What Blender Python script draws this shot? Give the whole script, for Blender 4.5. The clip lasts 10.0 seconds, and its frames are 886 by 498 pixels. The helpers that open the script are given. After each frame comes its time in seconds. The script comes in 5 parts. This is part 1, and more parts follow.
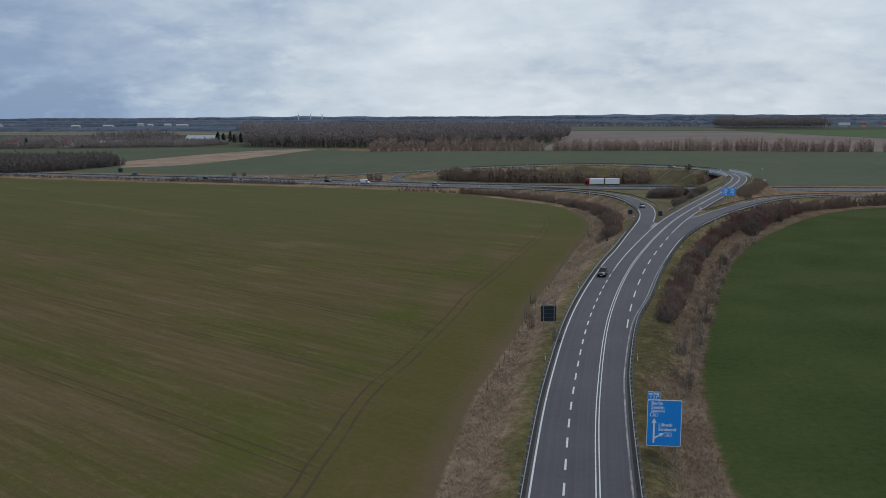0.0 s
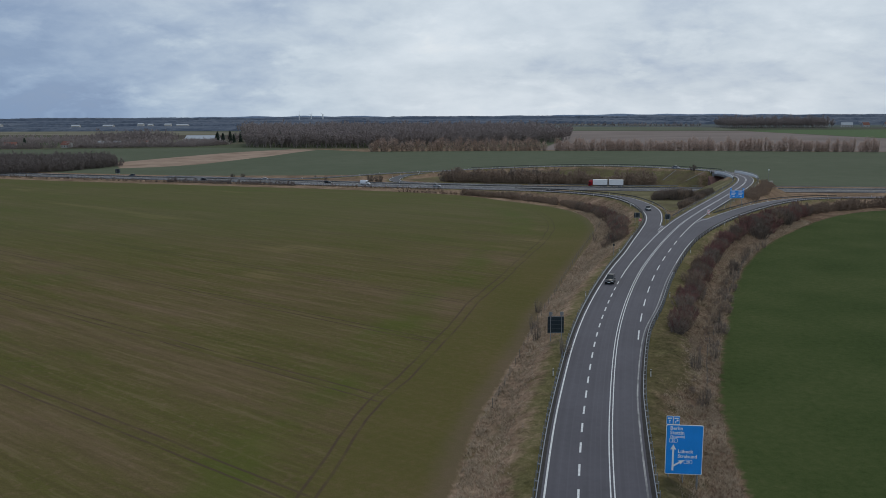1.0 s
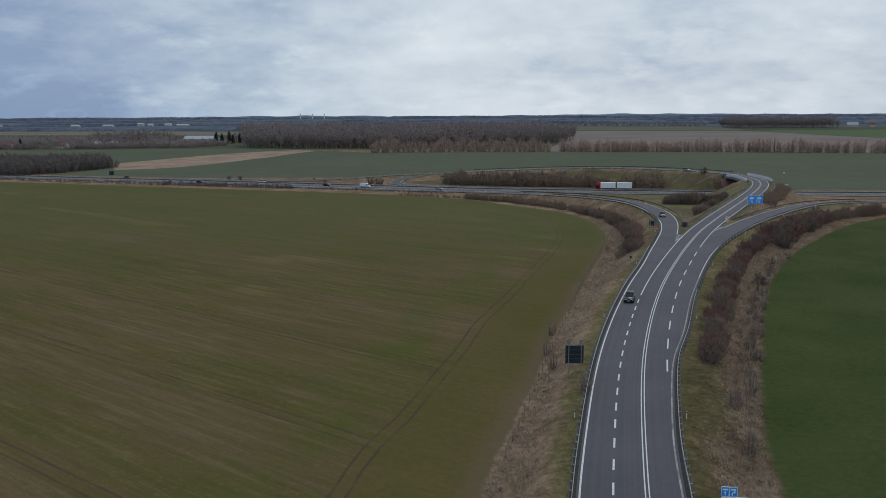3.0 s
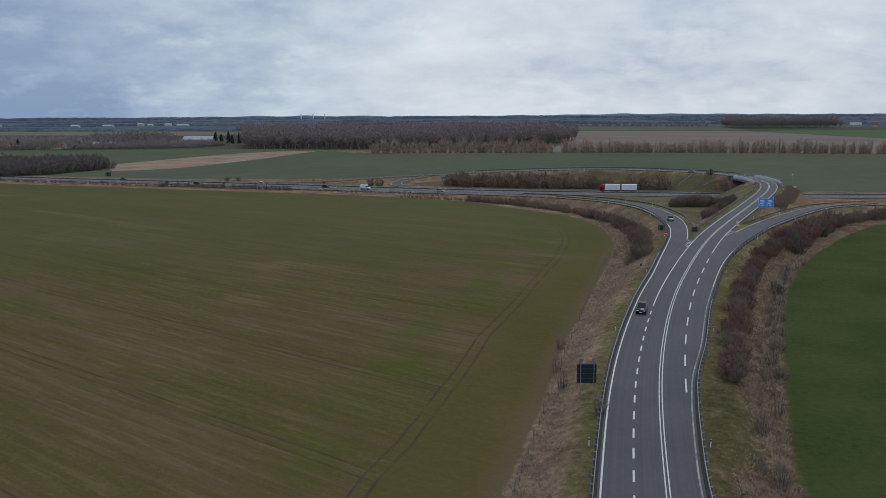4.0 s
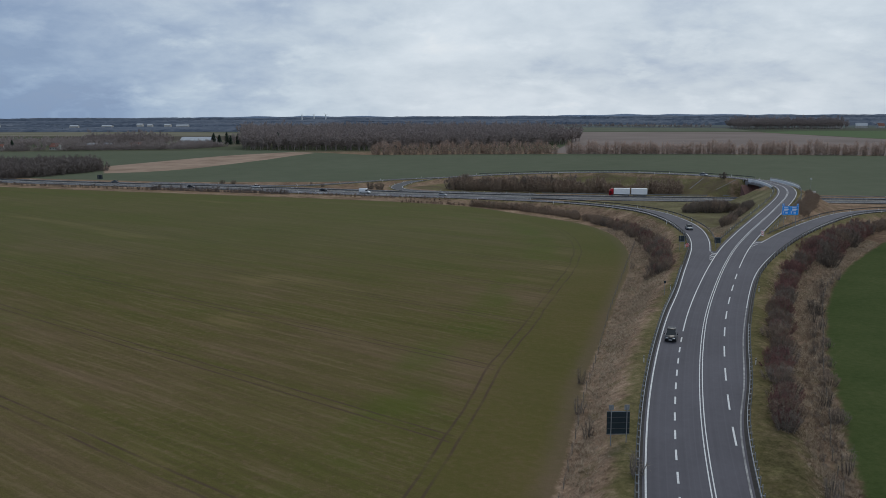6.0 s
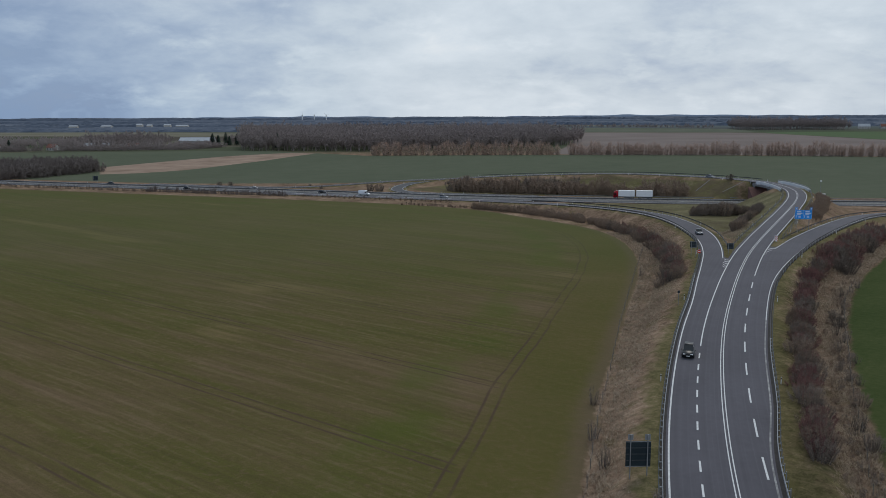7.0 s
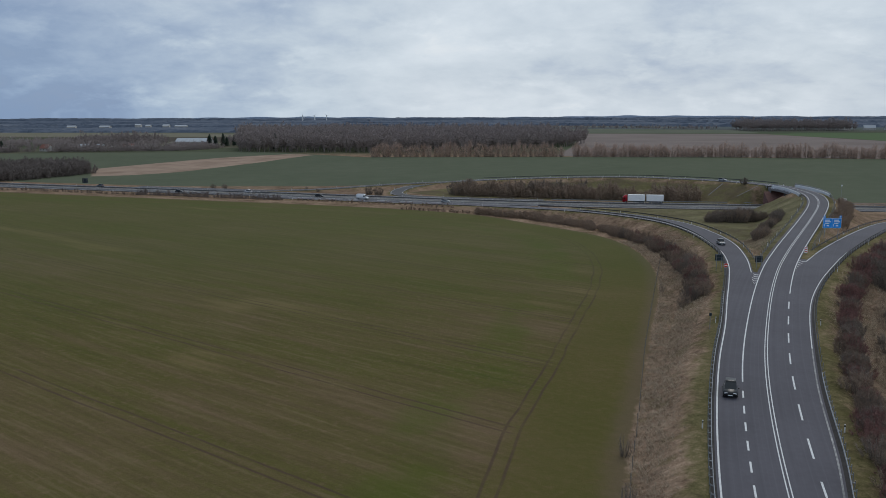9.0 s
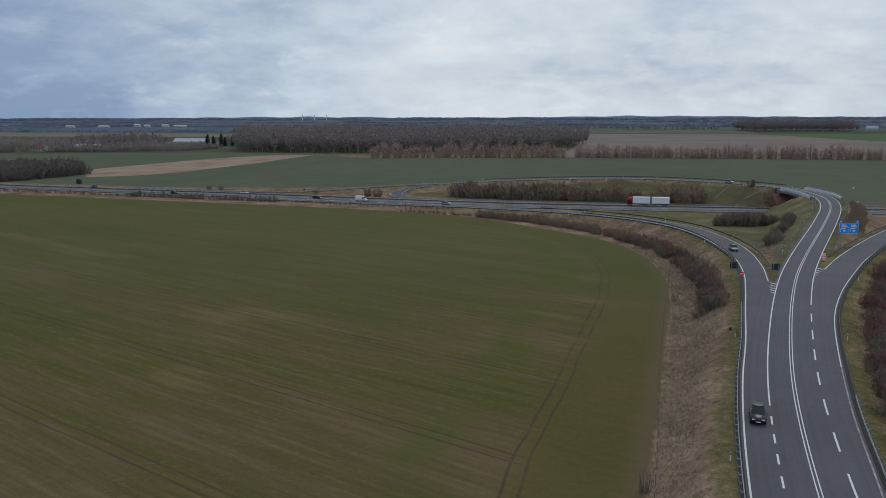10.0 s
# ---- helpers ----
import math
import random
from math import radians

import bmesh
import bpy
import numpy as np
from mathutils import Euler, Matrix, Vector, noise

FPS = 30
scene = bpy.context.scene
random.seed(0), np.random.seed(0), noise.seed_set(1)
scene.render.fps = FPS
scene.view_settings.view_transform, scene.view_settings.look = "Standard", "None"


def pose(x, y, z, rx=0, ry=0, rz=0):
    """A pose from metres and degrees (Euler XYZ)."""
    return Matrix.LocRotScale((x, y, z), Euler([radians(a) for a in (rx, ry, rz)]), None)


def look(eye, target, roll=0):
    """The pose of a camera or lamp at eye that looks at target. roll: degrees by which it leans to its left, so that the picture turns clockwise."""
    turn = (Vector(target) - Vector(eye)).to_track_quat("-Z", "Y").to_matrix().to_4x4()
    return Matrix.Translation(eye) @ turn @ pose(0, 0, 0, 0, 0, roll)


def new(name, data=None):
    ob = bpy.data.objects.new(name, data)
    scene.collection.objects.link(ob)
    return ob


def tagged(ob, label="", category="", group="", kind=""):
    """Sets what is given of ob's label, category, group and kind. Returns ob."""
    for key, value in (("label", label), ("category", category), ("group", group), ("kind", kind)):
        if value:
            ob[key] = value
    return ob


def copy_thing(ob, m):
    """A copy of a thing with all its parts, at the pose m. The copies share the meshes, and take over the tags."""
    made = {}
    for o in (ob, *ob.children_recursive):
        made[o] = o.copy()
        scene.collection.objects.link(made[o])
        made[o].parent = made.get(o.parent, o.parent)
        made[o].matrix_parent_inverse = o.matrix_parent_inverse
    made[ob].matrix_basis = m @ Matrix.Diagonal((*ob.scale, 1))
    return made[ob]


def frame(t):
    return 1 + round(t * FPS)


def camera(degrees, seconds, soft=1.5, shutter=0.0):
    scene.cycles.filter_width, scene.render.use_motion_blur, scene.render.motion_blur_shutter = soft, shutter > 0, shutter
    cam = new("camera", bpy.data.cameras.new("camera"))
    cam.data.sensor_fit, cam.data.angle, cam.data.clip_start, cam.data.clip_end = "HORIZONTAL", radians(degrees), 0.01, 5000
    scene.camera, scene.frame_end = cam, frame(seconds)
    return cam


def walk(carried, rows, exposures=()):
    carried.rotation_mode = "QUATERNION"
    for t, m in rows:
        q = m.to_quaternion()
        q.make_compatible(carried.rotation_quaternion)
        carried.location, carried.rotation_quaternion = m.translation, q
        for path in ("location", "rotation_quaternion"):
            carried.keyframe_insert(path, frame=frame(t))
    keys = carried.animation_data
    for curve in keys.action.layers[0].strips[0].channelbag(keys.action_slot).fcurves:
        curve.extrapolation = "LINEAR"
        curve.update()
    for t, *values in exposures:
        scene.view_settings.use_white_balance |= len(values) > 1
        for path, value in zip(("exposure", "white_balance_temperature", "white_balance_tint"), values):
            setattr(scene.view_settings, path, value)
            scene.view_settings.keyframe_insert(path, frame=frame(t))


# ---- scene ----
PATH = [
    (0.0, pose(0.399, -0.802, 35.915, 80.795, 0, -1.535) @ pose(0, 0, 0, 0, 0, -0.250)),
    (1.0, pose(0.411, 5.934, 36.171, 80.774, 0, -1.473) @ pose(0, 0, 0, 0, 0, -0.264)),
    (2.0, pose(0.384, 13.154, 36.462, 80.755, 0, -1.413) @ pose(0, 0, 0, 0, 0, -0.273)),
    (3.0, pose(0.328, 20.903, 36.743, 80.744, 0, -1.358) @ pose(0, 0, 0, 0, 0, -0.275)),
    (4.0, pose(0.253, 29.096, 36.982, 80.741, 0, -1.306) @ pose(0, 0, 0, 0, 0, -0.271)),
    (5.0, pose(0.169, 37.577, 37.157, 80.749, 0, -1.260) @ pose(0, 0, 0, 0, 0, -0.260)),
    (6.0, pose(0.086, 46.177, 37.262, 80.766, 0, -1.219) @ pose(0, 0, 0, 0, 0, -0.241)),
    (7.0, pose(0.015, 54.781, 37.300, 80.788, 0, -1.186) @ pose(0, 0, 0, 0, 0, -0.213)),
    (8.0, pose(-0.034, 63.385, 37.290, 80.812, 0, -1.160) @ pose(0, 0, 0, 0, 0, -0.176)),
    (9.0, pose(-0.052, 72.156, 37.260, 80.831, 0, -1.143) @ pose(0, 0, 0, 0, 0, -0.129)),
    (10.0, pose(-0.029, 81.495, 37.253, 80.836, 0, -1.137) @ pose(0, 0, 0, 0, 0, -0.071)),
]
cam = camera(55.2, 10.0, 0.5)
walk(cam, PATH)

# ---- sky, sun ----
SUN_AZ, SUN_EL = radians(25), radians(38)


def make_world():
    w = bpy.data.worlds.new("overcast_sky")
    scene.world = w
    w.use_nodes = True
    nt = w.node_tree
    nt.nodes.clear()
    N, L = nt.nodes.new, nt.links.new
    out, bg = N("ShaderNodeOutputWorld"), N("ShaderNodeBackground")
    sky = N("ShaderNodeTexSky")
    sky.sky_type, sky.sun_disc = "NISHITA", False
    sky.sun_elevation, sky.sun_rotation = SUN_EL, SUN_AZ
    sky.air_density, sky.dust_density = 1.0, 1.5
    co = N("ShaderNodeTexCoord")
    sep = N("ShaderNodeSeparateXYZ")
    L(co.outputs["Generated"], sep.inputs[0])

    def maths(op, a, b=None, clamp=False):
        n = N("ShaderNodeMath")
        n.operation, n.use_clamp = op, clamp
        for k, v in enumerate((a, b)):
            if v is None:
                continue
            if isinstance(v, (int, float)):
                n.inputs[k].default_value = v
            else:
                L(v, n.inputs[k])
        return n.outputs[0]

    # the cloud deck lies flat overhead, so it draws together towards the horizon
    lift = maths("ADD", maths("MAXIMUM", sep.outputs["Z"], 0.0), 0.34)
    flat = N("ShaderNodeCombineXYZ")
    L(maths("DIVIDE", sep.outputs["X"], lift), flat.inputs[0])
    L(maths("DIVIDE", sep.outputs["Y"], lift), flat.inputs[1])

    def cloud(scale, detail, shift, dist=0.0, rough=0.55):
        mp = N("ShaderNodeMapping")
        mp.inputs["Location"].default_value = shift
        L(flat.outputs[0], mp.inputs[0])
        nz = N("ShaderNodeTexNoise")
        nz.inputs["Scale"].default_value, nz.inputs["Detail"].default_value = scale, detail
        nz.inputs["Roughness"].default_value, nz.inputs["Distortion"].default_value = rough, dist
        L(mp.outputs[0], nz.inputs["Vector"])
        return nz.outputs["Fac"]

    def ramp(fac, stops):
        r = N("ShaderNodeValToRGB")
        e = r.color_ramp.elements
        while len(e) < len(stops):
            e.new(0.5)
        for k, (p, c) in enumerate(stops):
            e[k].position, e[k].color = p, (*c, 1)
        L(fac, r.inputs[0])
        return r.outputs[0]

    def mix(fac, a, b, mode="MIX"):
        m = N("ShaderNodeMix")
        m.data_type, m.blend_type = "RGBA", mode
        for k, v in ((0, fac), (6, a), (7, b)):
            if isinstance(v, (int, float)):
                m.inputs[k].default_value = v
            elif isinstance(v, tuple):
                m.inputs[k].default_value = (*v, 1)
            else:
                L(v, m.inputs[k])
        return m.outputs[2]

    big = cloud(1.0, 4, (3.5, 1.0, 0.2), 0.2)
    mid = cloud(3.0, 6, (1.3, 0.4, 0.9), 0.3)
    fine = cloud(8.5, 6, (0.2, 2.0, 0.1), 0.3, 0.6)
    # brightest to the north, darker and bluer to the west
    west = maths("MINIMUM", maths("MULTIPLY", sep.outputs["X"], 0.62), 0.0)
    east = maths("ADD", west, maths("MINIMUM", maths("MULTIPLY", maths("SUBTRACT", 0.12, sep.outputs["X"]), 0.16), 0.012))
    f = maths("ADD", maths("MULTIPLY", big, 0.32), maths("MULTIPLY", mid, 0.40))
    f = maths("ADD", f, maths("MULTIPLY", fine, 0.20))
    puff = cloud(5.2, 6, (3.1, 0.7, 1.9), 0.1)
    lit = N("ShaderNodeMapRange")
    lit.interpolation_type = "SMOOTHSTEP"
    lit.inputs["From Min"].default_value, lit.inputs["From Max"].default_value, lit.inputs["To Max"].default_value = 0.54, 0.72, 0.075
    L(puff, lit.inputs["Value"])
    f = maths("ADD", f, lit.outputs[0])
    f = maths("ADD", maths("ADD", f, east), 0.126, True)
    deck = ramp(f, [(0.30, (0.25, 0.335, 0.49)), (0.43, (0.39, 0.475, 0.60)), (0.54, (0.54, 0.62, 0.705)), (0.66, (0.645, 0.72, 0.795)), (0.80, (0.79, 0.83, 0.865))])
    tint = maths("MULTIPLY", maths("MINIMUM", maths("MULTIPLY", maths("MAXIMUM", maths("MULTIPLY", sep.outputs["X"], -1.0), 0.0), 1.7), 1.0), maths("SUBTRACT", 1.0, maths("MINIMUM", maths("MULTIPLY", maths("MAXIMUM", sep.outputs["Z"], 0.0), 6.0), 1.0)))
    deck = mix(tint, deck, mix(1.0, deck, (0.83, 0.95, 1.03), "MULTIPLY"))
    blue = mix(0.10, (0, 0, 0), sky.outputs[0])
    cover = ramp(maths("ADD", f, 0.45, True), [(0.45, (0.75, 0.75, 0.75)), (0.8, (0.97, 0.97, 0.97))])
    L(mix(cover, blue, deck), bg.inputs["Color"])
    bg.inputs["Strength"].default_value = 1.0
    L(bg.outputs[0], out.inputs[0])


make_world()
sun = new("sun", bpy.data.lights.new("sun", "SUN"))
sun.data.energy, sun.data.angle, sun.data.color = 0.7, radians(25), (1.0, 0.96, 0.9)
sun.matrix_world = look((150 * math.sin(SUN_AZ), 150 * math.cos(SUN_AZ), 200 * math.tan(SUN_EL)), (0, 0, 0))


# ---- materials ----
class Mat:
    """Builds one node material."""

    def __init__(self, name):
        self.m = bpy.data.materials.new(name)
        self.m.use_nodes = True
        self.nt = self.m.node_tree
        self.bsdf = self.nt.nodes["Principled BSDF"]
        self.N = self.nt.nodes.new
        self.co = self.N("ShaderNodeTexCoord").outputs["Object"]

    def put(self, sock, v):
        if isinstance(v, (int, float)):
            sock.default_value = v
        elif isinstance(v, tuple):
            sock.default_value = (*v, 1) if len(v) == 3 and sock.type == "RGBA" else v
        else:
            self.nt.links.new(v, sock)

    def maths(self, op, a, b=0.0, clamp=False):
        n = self.N("ShaderNodeMath")
        n.operation, n.use_clamp = op, clamp
        self.put(n.inputs[0], a), self.put(n.inputs[1], b)
        return n.outputs[0]

    def noise(self, scale, detail=4, rough=0.55, stretch=None, turn=0.0, vec=None):
        v = vec or self.co
        if stretch:
            mp = self.N("ShaderNodeMapping")
            mp.inputs["Rotation"].default_value = (0, 0, turn)
            mp.inputs["Scale"].default_value = stretch
            mp.vector_type = "TEXTURE"
            self.put(mp.inputs[0], v)
            v = mp.outputs[0]
        n = self.N("ShaderNodeTexNoise")
        n.inputs["Scale"].default_value, n.inputs["Detail"].default_value, n.inputs["Roughness"].default_value = scale, detail, rough
        self.put(n.inputs["Vector"], v)
        return n.outputs["Fac"]

    def ramp(self, fac, stops):
        r = self.N("ShaderNodeValToRGB")
        e = r.color_ramp.elements
        while len(e) < len(stops):
            e.new(0.5)
        for k, (p, c) in enumerate(stops):
            e[k].position, e[k].color = p, ((*c, 1) if isinstance(c, tuple) else (c, c, c, 1))
        self.put(r.inputs[0], fac)
        return r.outputs[0]

    def span(self, v, a, b):
        """0 at a and below, 1 at b and above."""
        n = self.N("ShaderNodeMapRange")
        n.interpolation_type = "SMOOTHSTEP"
        n.inputs["From Min"].default_value, n.inputs["From Max"].default_value = a, b
        self.put(n.inputs["Value"], v)
        return n.outputs[0]

    def mix(self, fac, a, b, mode="MIX"):
        n = self.N("ShaderNodeMix")
        n.data_type, n.blend_type = "RGBA", mode
        self.put(n.inputs[0], fac), self.put(n.inputs[6], a), self.put(n.inputs[7], b)
        return n.outputs[2]

    def attr(self, name):
        n = self.N("ShaderNodeAttribute")
        n.attribute_name = name
        return n.outputs["Fac"]

    def rand(self):
        return self.N("ShaderNodeObjectInfo").outputs["Random"]

    def done(self, color, rough=0.9, metal=0.0, bump=None, strength=0.3, dist=0.05, spec=0.3):
        b = self.bsdf
        self.put(b.inputs["Base Color"], color), self.put(b.inputs["Roughness"], rough), self.put(b.inputs["Metallic"], metal)
        b.inputs["Specular IOR Level"].default_value = spec
        if bump is not None:
            n = self.N("ShaderNodeBump")
            n.inputs["Strength"].default_value, n.inputs["Distance"].default_value = strength, dist
            self.put(n.inputs["Height"], bump)
            self.put(b.inputs["Normal"], n.outputs[0])
        return self.m


def plain(name, c, rough=0.6, metal=0.0, scale=3.0, amount=0.18, spec=0.4):
    """A painted or worn surface with mottling at two scales."""
    k = Mat(name)
    n = k.maths("ADD", k.maths("MULTIPLY", k.noise(scale), 0.6), k.maths("MULTIPLY", k.noise(scale * 9), 0.4))
    lo, hi = tuple(x * (1 - amount) for x in c), tuple(min(1, x * (1 + amount)) for x in c)
    return k.done(k.ramp(n, [(0.3, lo), (0.7, hi)]), rough, metal, n, 0.1, 0.01, spec)


def asphalt_mat(name, c, crack=True):
    k = Mat(name)
    a, b, f = k.noise(0.08, 3), k.noise(1.2, 6), k.noise(30, 3)
    n = k.maths("ADD", k.maths("MULTIPLY", a, 0.5), k.maths("ADD", k.maths("MULTIPLY", b, 0.3), k.maths("MULTIPLY", f, 0.2)))
    col = k.ramp(n, [(0.3, tuple(x * 0.78 for x in c)), (0.7, tuple(x * 1.22 for x in c))])
    # wheel tracks and lane seams run along the road: v is metres across it
    v = k.attr("across")
    for pos, wid, g in ((-5.9, 0.5, 0.10), (-4.5, 0.5, 0.10), (-2.6, 0.5, 0.12), (-1.0, 0.5, 0.12), (1.0, 0.5, 0.12), (2.6, 0.5, 0.12)):
        d = k.maths("ABSOLUTE", k.maths("SUBTRACT", v, pos))
        t = k.maths("MULTIPLY", k.span(d, wid, 0.1), k.maths("MULTIPLY", k.span(k.noise(0.15, 4), 0.35, 0.6), g * 2.2))
        col = k.mix(t, col, tuple(x * 0.68 for x in c))
    lane = k.N("ShaderNodeCombineXYZ")
    k.put(lane.inputs[0], v)
    streak = k.noise(2.2, 5, 0.65, vec=lane.outputs[0])
    col = k.mix(k.maths("MULTIPLY", k.span(streak, 0.48, 0.66), 0.30), col, tuple(x * 1.45 for x in c))
    col = k.mix(k.maths("MULTIPLY", k.span(streak, 0.46, 0.32), 0.30), col, tuple(x * 0.66 for x in c))
    return k.done(col, 0.85, 0, f, 0.35, 0.01, 0.35)


ASPHALT = asphalt_mat("asphalt", (0.086, 0.081, 0.093))
ASPHALT_PALE = asphalt_mat("pale_asphalt", (0.074, 0.074, 0.079))


def paint_mat():
    k = Mat("road_paint")
    n = k.noise(6, 6, 0.7)
    return k.done(k.ramp(n, [(0.33, (0.34, 0.34, 0.34)), (0.5, (0.66, 0.66, 0.65)), (0.7, (0.76, 0.76, 0.74))]), 0.6, 0, n, 0.2, 0.01)


PAINT = paint_mat()


def worn_paint_mat():
    k = Mat("worn_road_paint")
    n = k.noise(0.3, 7, 0.7)
    return k.done(k.ramp(n, [(0.36, (0.14, 0.138, 0.138)), (0.50, (0.25, 0.245, 0.24)), (0.66, (0.44, 0.43, 0.41))]), 0.7, 0, n, 0.2, 0.01)


WORN_PAINT = worn_paint_mat()
SHOULDER = plain("dark_shoulder", (0.040, 0.034, 0.030), 0.95, 0, 1.2, 0.4)
STEEL = plain("galvanised_steel", (0.30, 0.31, 0.32), 0.55, 0.4, 1.5, 0.25)
STEEL_DARK = plain("weathered_steel", (0.10, 0.10, 0.105), 0.6, 0.4, 1.5, 0.3)
CONCRETE = plain("concrete", (0.55, 0.54, 0.51), 0.85, 0, 0.8, 0.22)
PARAPET = plain("pale_parapet_concrete", (0.74, 0.74, 0.73), 0.8, 0, 0.8, 0.12)
SLOPE_STONE = plain("red_brown_slope_paving", (0.20, 0.105, 0.085), 0.9, 0, 1.5, 0.3)
CONCRETE_DARK = plain("stained_concrete", (0.22, 0.21, 0.20), 0.9, 0, 0.5, 0.3)
WHITE = plain("white_plastic", (0.75, 0.75, 0.74), 0.5, 0, 3, 0.08)
BLACK = plain("black_rubber", (0.02, 0.02, 0.02), 0.7, 0, 5, 0.2)
BLUE = plain("blue_sign_film", (0.012, 0.30, 0.86), 0.45, 0, 0.7, 0.08)
SIGN_WHITE = plain("white_sign_film", (0.86, 0.90, 0.92), 0.45, 0, 2, 0.05)
SIGN_BACK = plain("sign_back_dark", (0.022, 0.036, 0.045), 0.5, 0.3, 1, 0.2)
RED = plain("red_film", (0.55, 0.035, 0.02), 0.45, 0, 2, 0.1)
STEEL_MID = plain("dull_steel", (0.060, 0.056, 0.053), 0.6, 0.4, 1.5, 0.25)
GRAVEL = plain("gravel", (0.17, 0.155, 0.13), 0.95, 0, 2.5, 0.35)


def ground_mat():
    k = Mat("ground_cover")
    big, mid, fine, tiny = k.noise(0.012, 4), k.noise(0.09, 6), k.noise(0.9, 6, 0.7), k.noise(6, 5, 0.7)
    wob = k.maths("MULTIPLY", k.maths("SUBTRACT", k.noise(0.7, 4), 0.5), 2.2)
    # verge: pale dry grass, green near the road
    rough = k.noise(3.6, 6, 0.8, (1.5, 1.0, 1), 0.9)
    dry = k.ramp(k.maths("ADD", k.maths("MULTIPLY", mid, 0.32), k.maths("ADD", k.maths("MULTIPLY", fine, 0.36), k.maths("MULTIPLY", rough, 0.32))), [(0.38, (0.066, 0.042, 0.030)), (0.46, (0.170, 0.110, 0.074)), (0.54, (0.285, 0.192, 0.130)), (0.64, (0.46, 0.33, 0.23))])
    grass = k.ramp(k.maths("ADD", k.maths("MULTIPLY", mid, 0.3), k.maths("ADD", k.maths("MULTIPLY", fine, 0.4), k.maths("MULTIPLY", rough, 0.3))), [(0.38, (0.058, 0.052, 0.022)), (0.47, (0.118, 0.104, 0.046)), (0.55, (0.180, 0.146, 0.074)), (0.64, (0.30, 0.225, 0.140))])
    rd = k.maths("ADD", k.attr("road_gap"), k.maths("MULTIPLY", k.maths("SUBTRACT", k.noise(0.25, 5, 0.6), 0.5), 7))
    col = k.mix(k.maths("MULTIPLY", k.span(rd, 0.6, 3.6), 0.94), grass, dry)
    # meadow in the loops and beside the motorway
    meadow = k.ramp(k.maths("ADD", k.maths("MULTIPLY", mid, 0.6), k.maths("MULTIPLY", fine, 0.4)), [(0.34, (0.10, 0.076, 0.050)), (0.48, (0.13, 0.104, 0.060)), (0.56, (0.145, 0.128, 0.058)), (0.70, (0.26, 0.205, 0.135))])
    col = k.mix(k.span(k.maths("ADD", k.attr("meadow"), wob), -1, 2), col, meadow)
    wedge = k.ramp(k.maths("ADD", k.maths("MULTIPLY", mid, 0.6), k.maths("MULTIPLY", fine, 0.4)), [(0.34, (0.100, 0.080, 0.050)), (0.47, (0.138, 0.120, 0.066)), (0.57, (0.182, 0.164, 0.088)), (0.70, (0.28, 0.235, 0.150))])
    col = k.mix(k.span(k.maths("ADD", k.attr("wedge"), wob), -1, 2), col, wedge)
    # moss and dead stalks in the verges
    moss = k.maths("MULTIPLY", k.span(k.noise(0.22, 5), 0.52, 0.66), 0.5)
    col = k.mix(moss, col, (0.100, 0.088, 0.032))
    col = k.mix(k.maths("MULTIPLY", k.span(k.noise(0.35, 6, 0.7), 0.55, 0.72), 0.5), col, (0.062, 0.044, 0.034))
    # left field: winter crop, streaked along the drill rows
    ang = math.atan2(-0.636, 0.772)
    streak = k.noise(0.05, 5, 0.6, (9, 1.0, 1), ang)
    streak2 = k.noise(0.35, 4, 0.6, (14, 1.0, 1), ang)
    blot = k.noise(0.022, 5, 0.6)
    s = k.maths("ADD", k.maths("MULTIPLY", streak, 0.46), k.maths("ADD", k.maths("MULTIPLY", blot, 0.26), k.maths("MULTIPLY", streak2, 0.28)))
    crop = k.ramp(s, [(0.34, (0.062, 0.074, 0.016)), (0.44, (0.082, 0.081, 0.021)), (0.52, (0.098, 0.084, 0.030)), (0.60, (0.124, 0.094, 0.045)), (0.70, (0.160, 0.122, 0.060))])
    crop = k.mix(k.maths("MULTIPLY", k.span(tiny, 0.42, 0.62), 0.45), crop, (0.052, 0.044, 0.017))
    crop = k.mix(k.maths("MULTIPLY", k.span(fine, 0.50, 0.66), 0.35), crop, (0.145, 0.105, 0.054))
    rows = k.noise(1.1, 4, 0.65, (15, 1.0, 1), ang)
    crop = k.mix(k.maths("MULTIPLY", k.span(rows, 0.48, 0.64), 0.26), crop, (0.050, 0.040, 0.017))
    crop = k.mix(k.maths("MULTIPLY", k.span(rows, 0.46, 0.34), 0.26), crop, (0.156, 0.126, 0.062))
    lush = k.maths("MULTIPLY", k.span(k.noise(0.018, 3), 0.56, 0.68), k.span(k.noise(0.3, 4), 0.3, 0.6))
    crop = k.mix(k.maths("MULTIPLY", lush, 0.3), crop, (0.056, 0.080, 0.014))
    pale = k.maths("MULTIPLY", k.span(k.noise(0.06, 4, 0.6, (7, 1.0, 1), ang), 0.57, 0.70), k.span(k.noise(0.02, 3), 0.42, 0.62))
    crop = k.mix(k.maths("MULTIPLY", pale, 0.75), crop, (0.158, 0.124, 0.052))
    fl = k.attr("crop_gap")
    strip = k.maths("MULTIPLY", k.span(k.maths("ABSOLUTE", k.maths("SUBTRACT", k.maths("ADD", fl, k.maths("MULTIPLY", k.noise(0.03, 3), 12)), 31)), 7, 1), k.span(k.noise(0.06, 5, 0.65), 0.36, 0.60))
    crop = k.mix(k.maths("MULTIPLY", strip, 0.5), crop, (0.058, 0.082, 0.012))
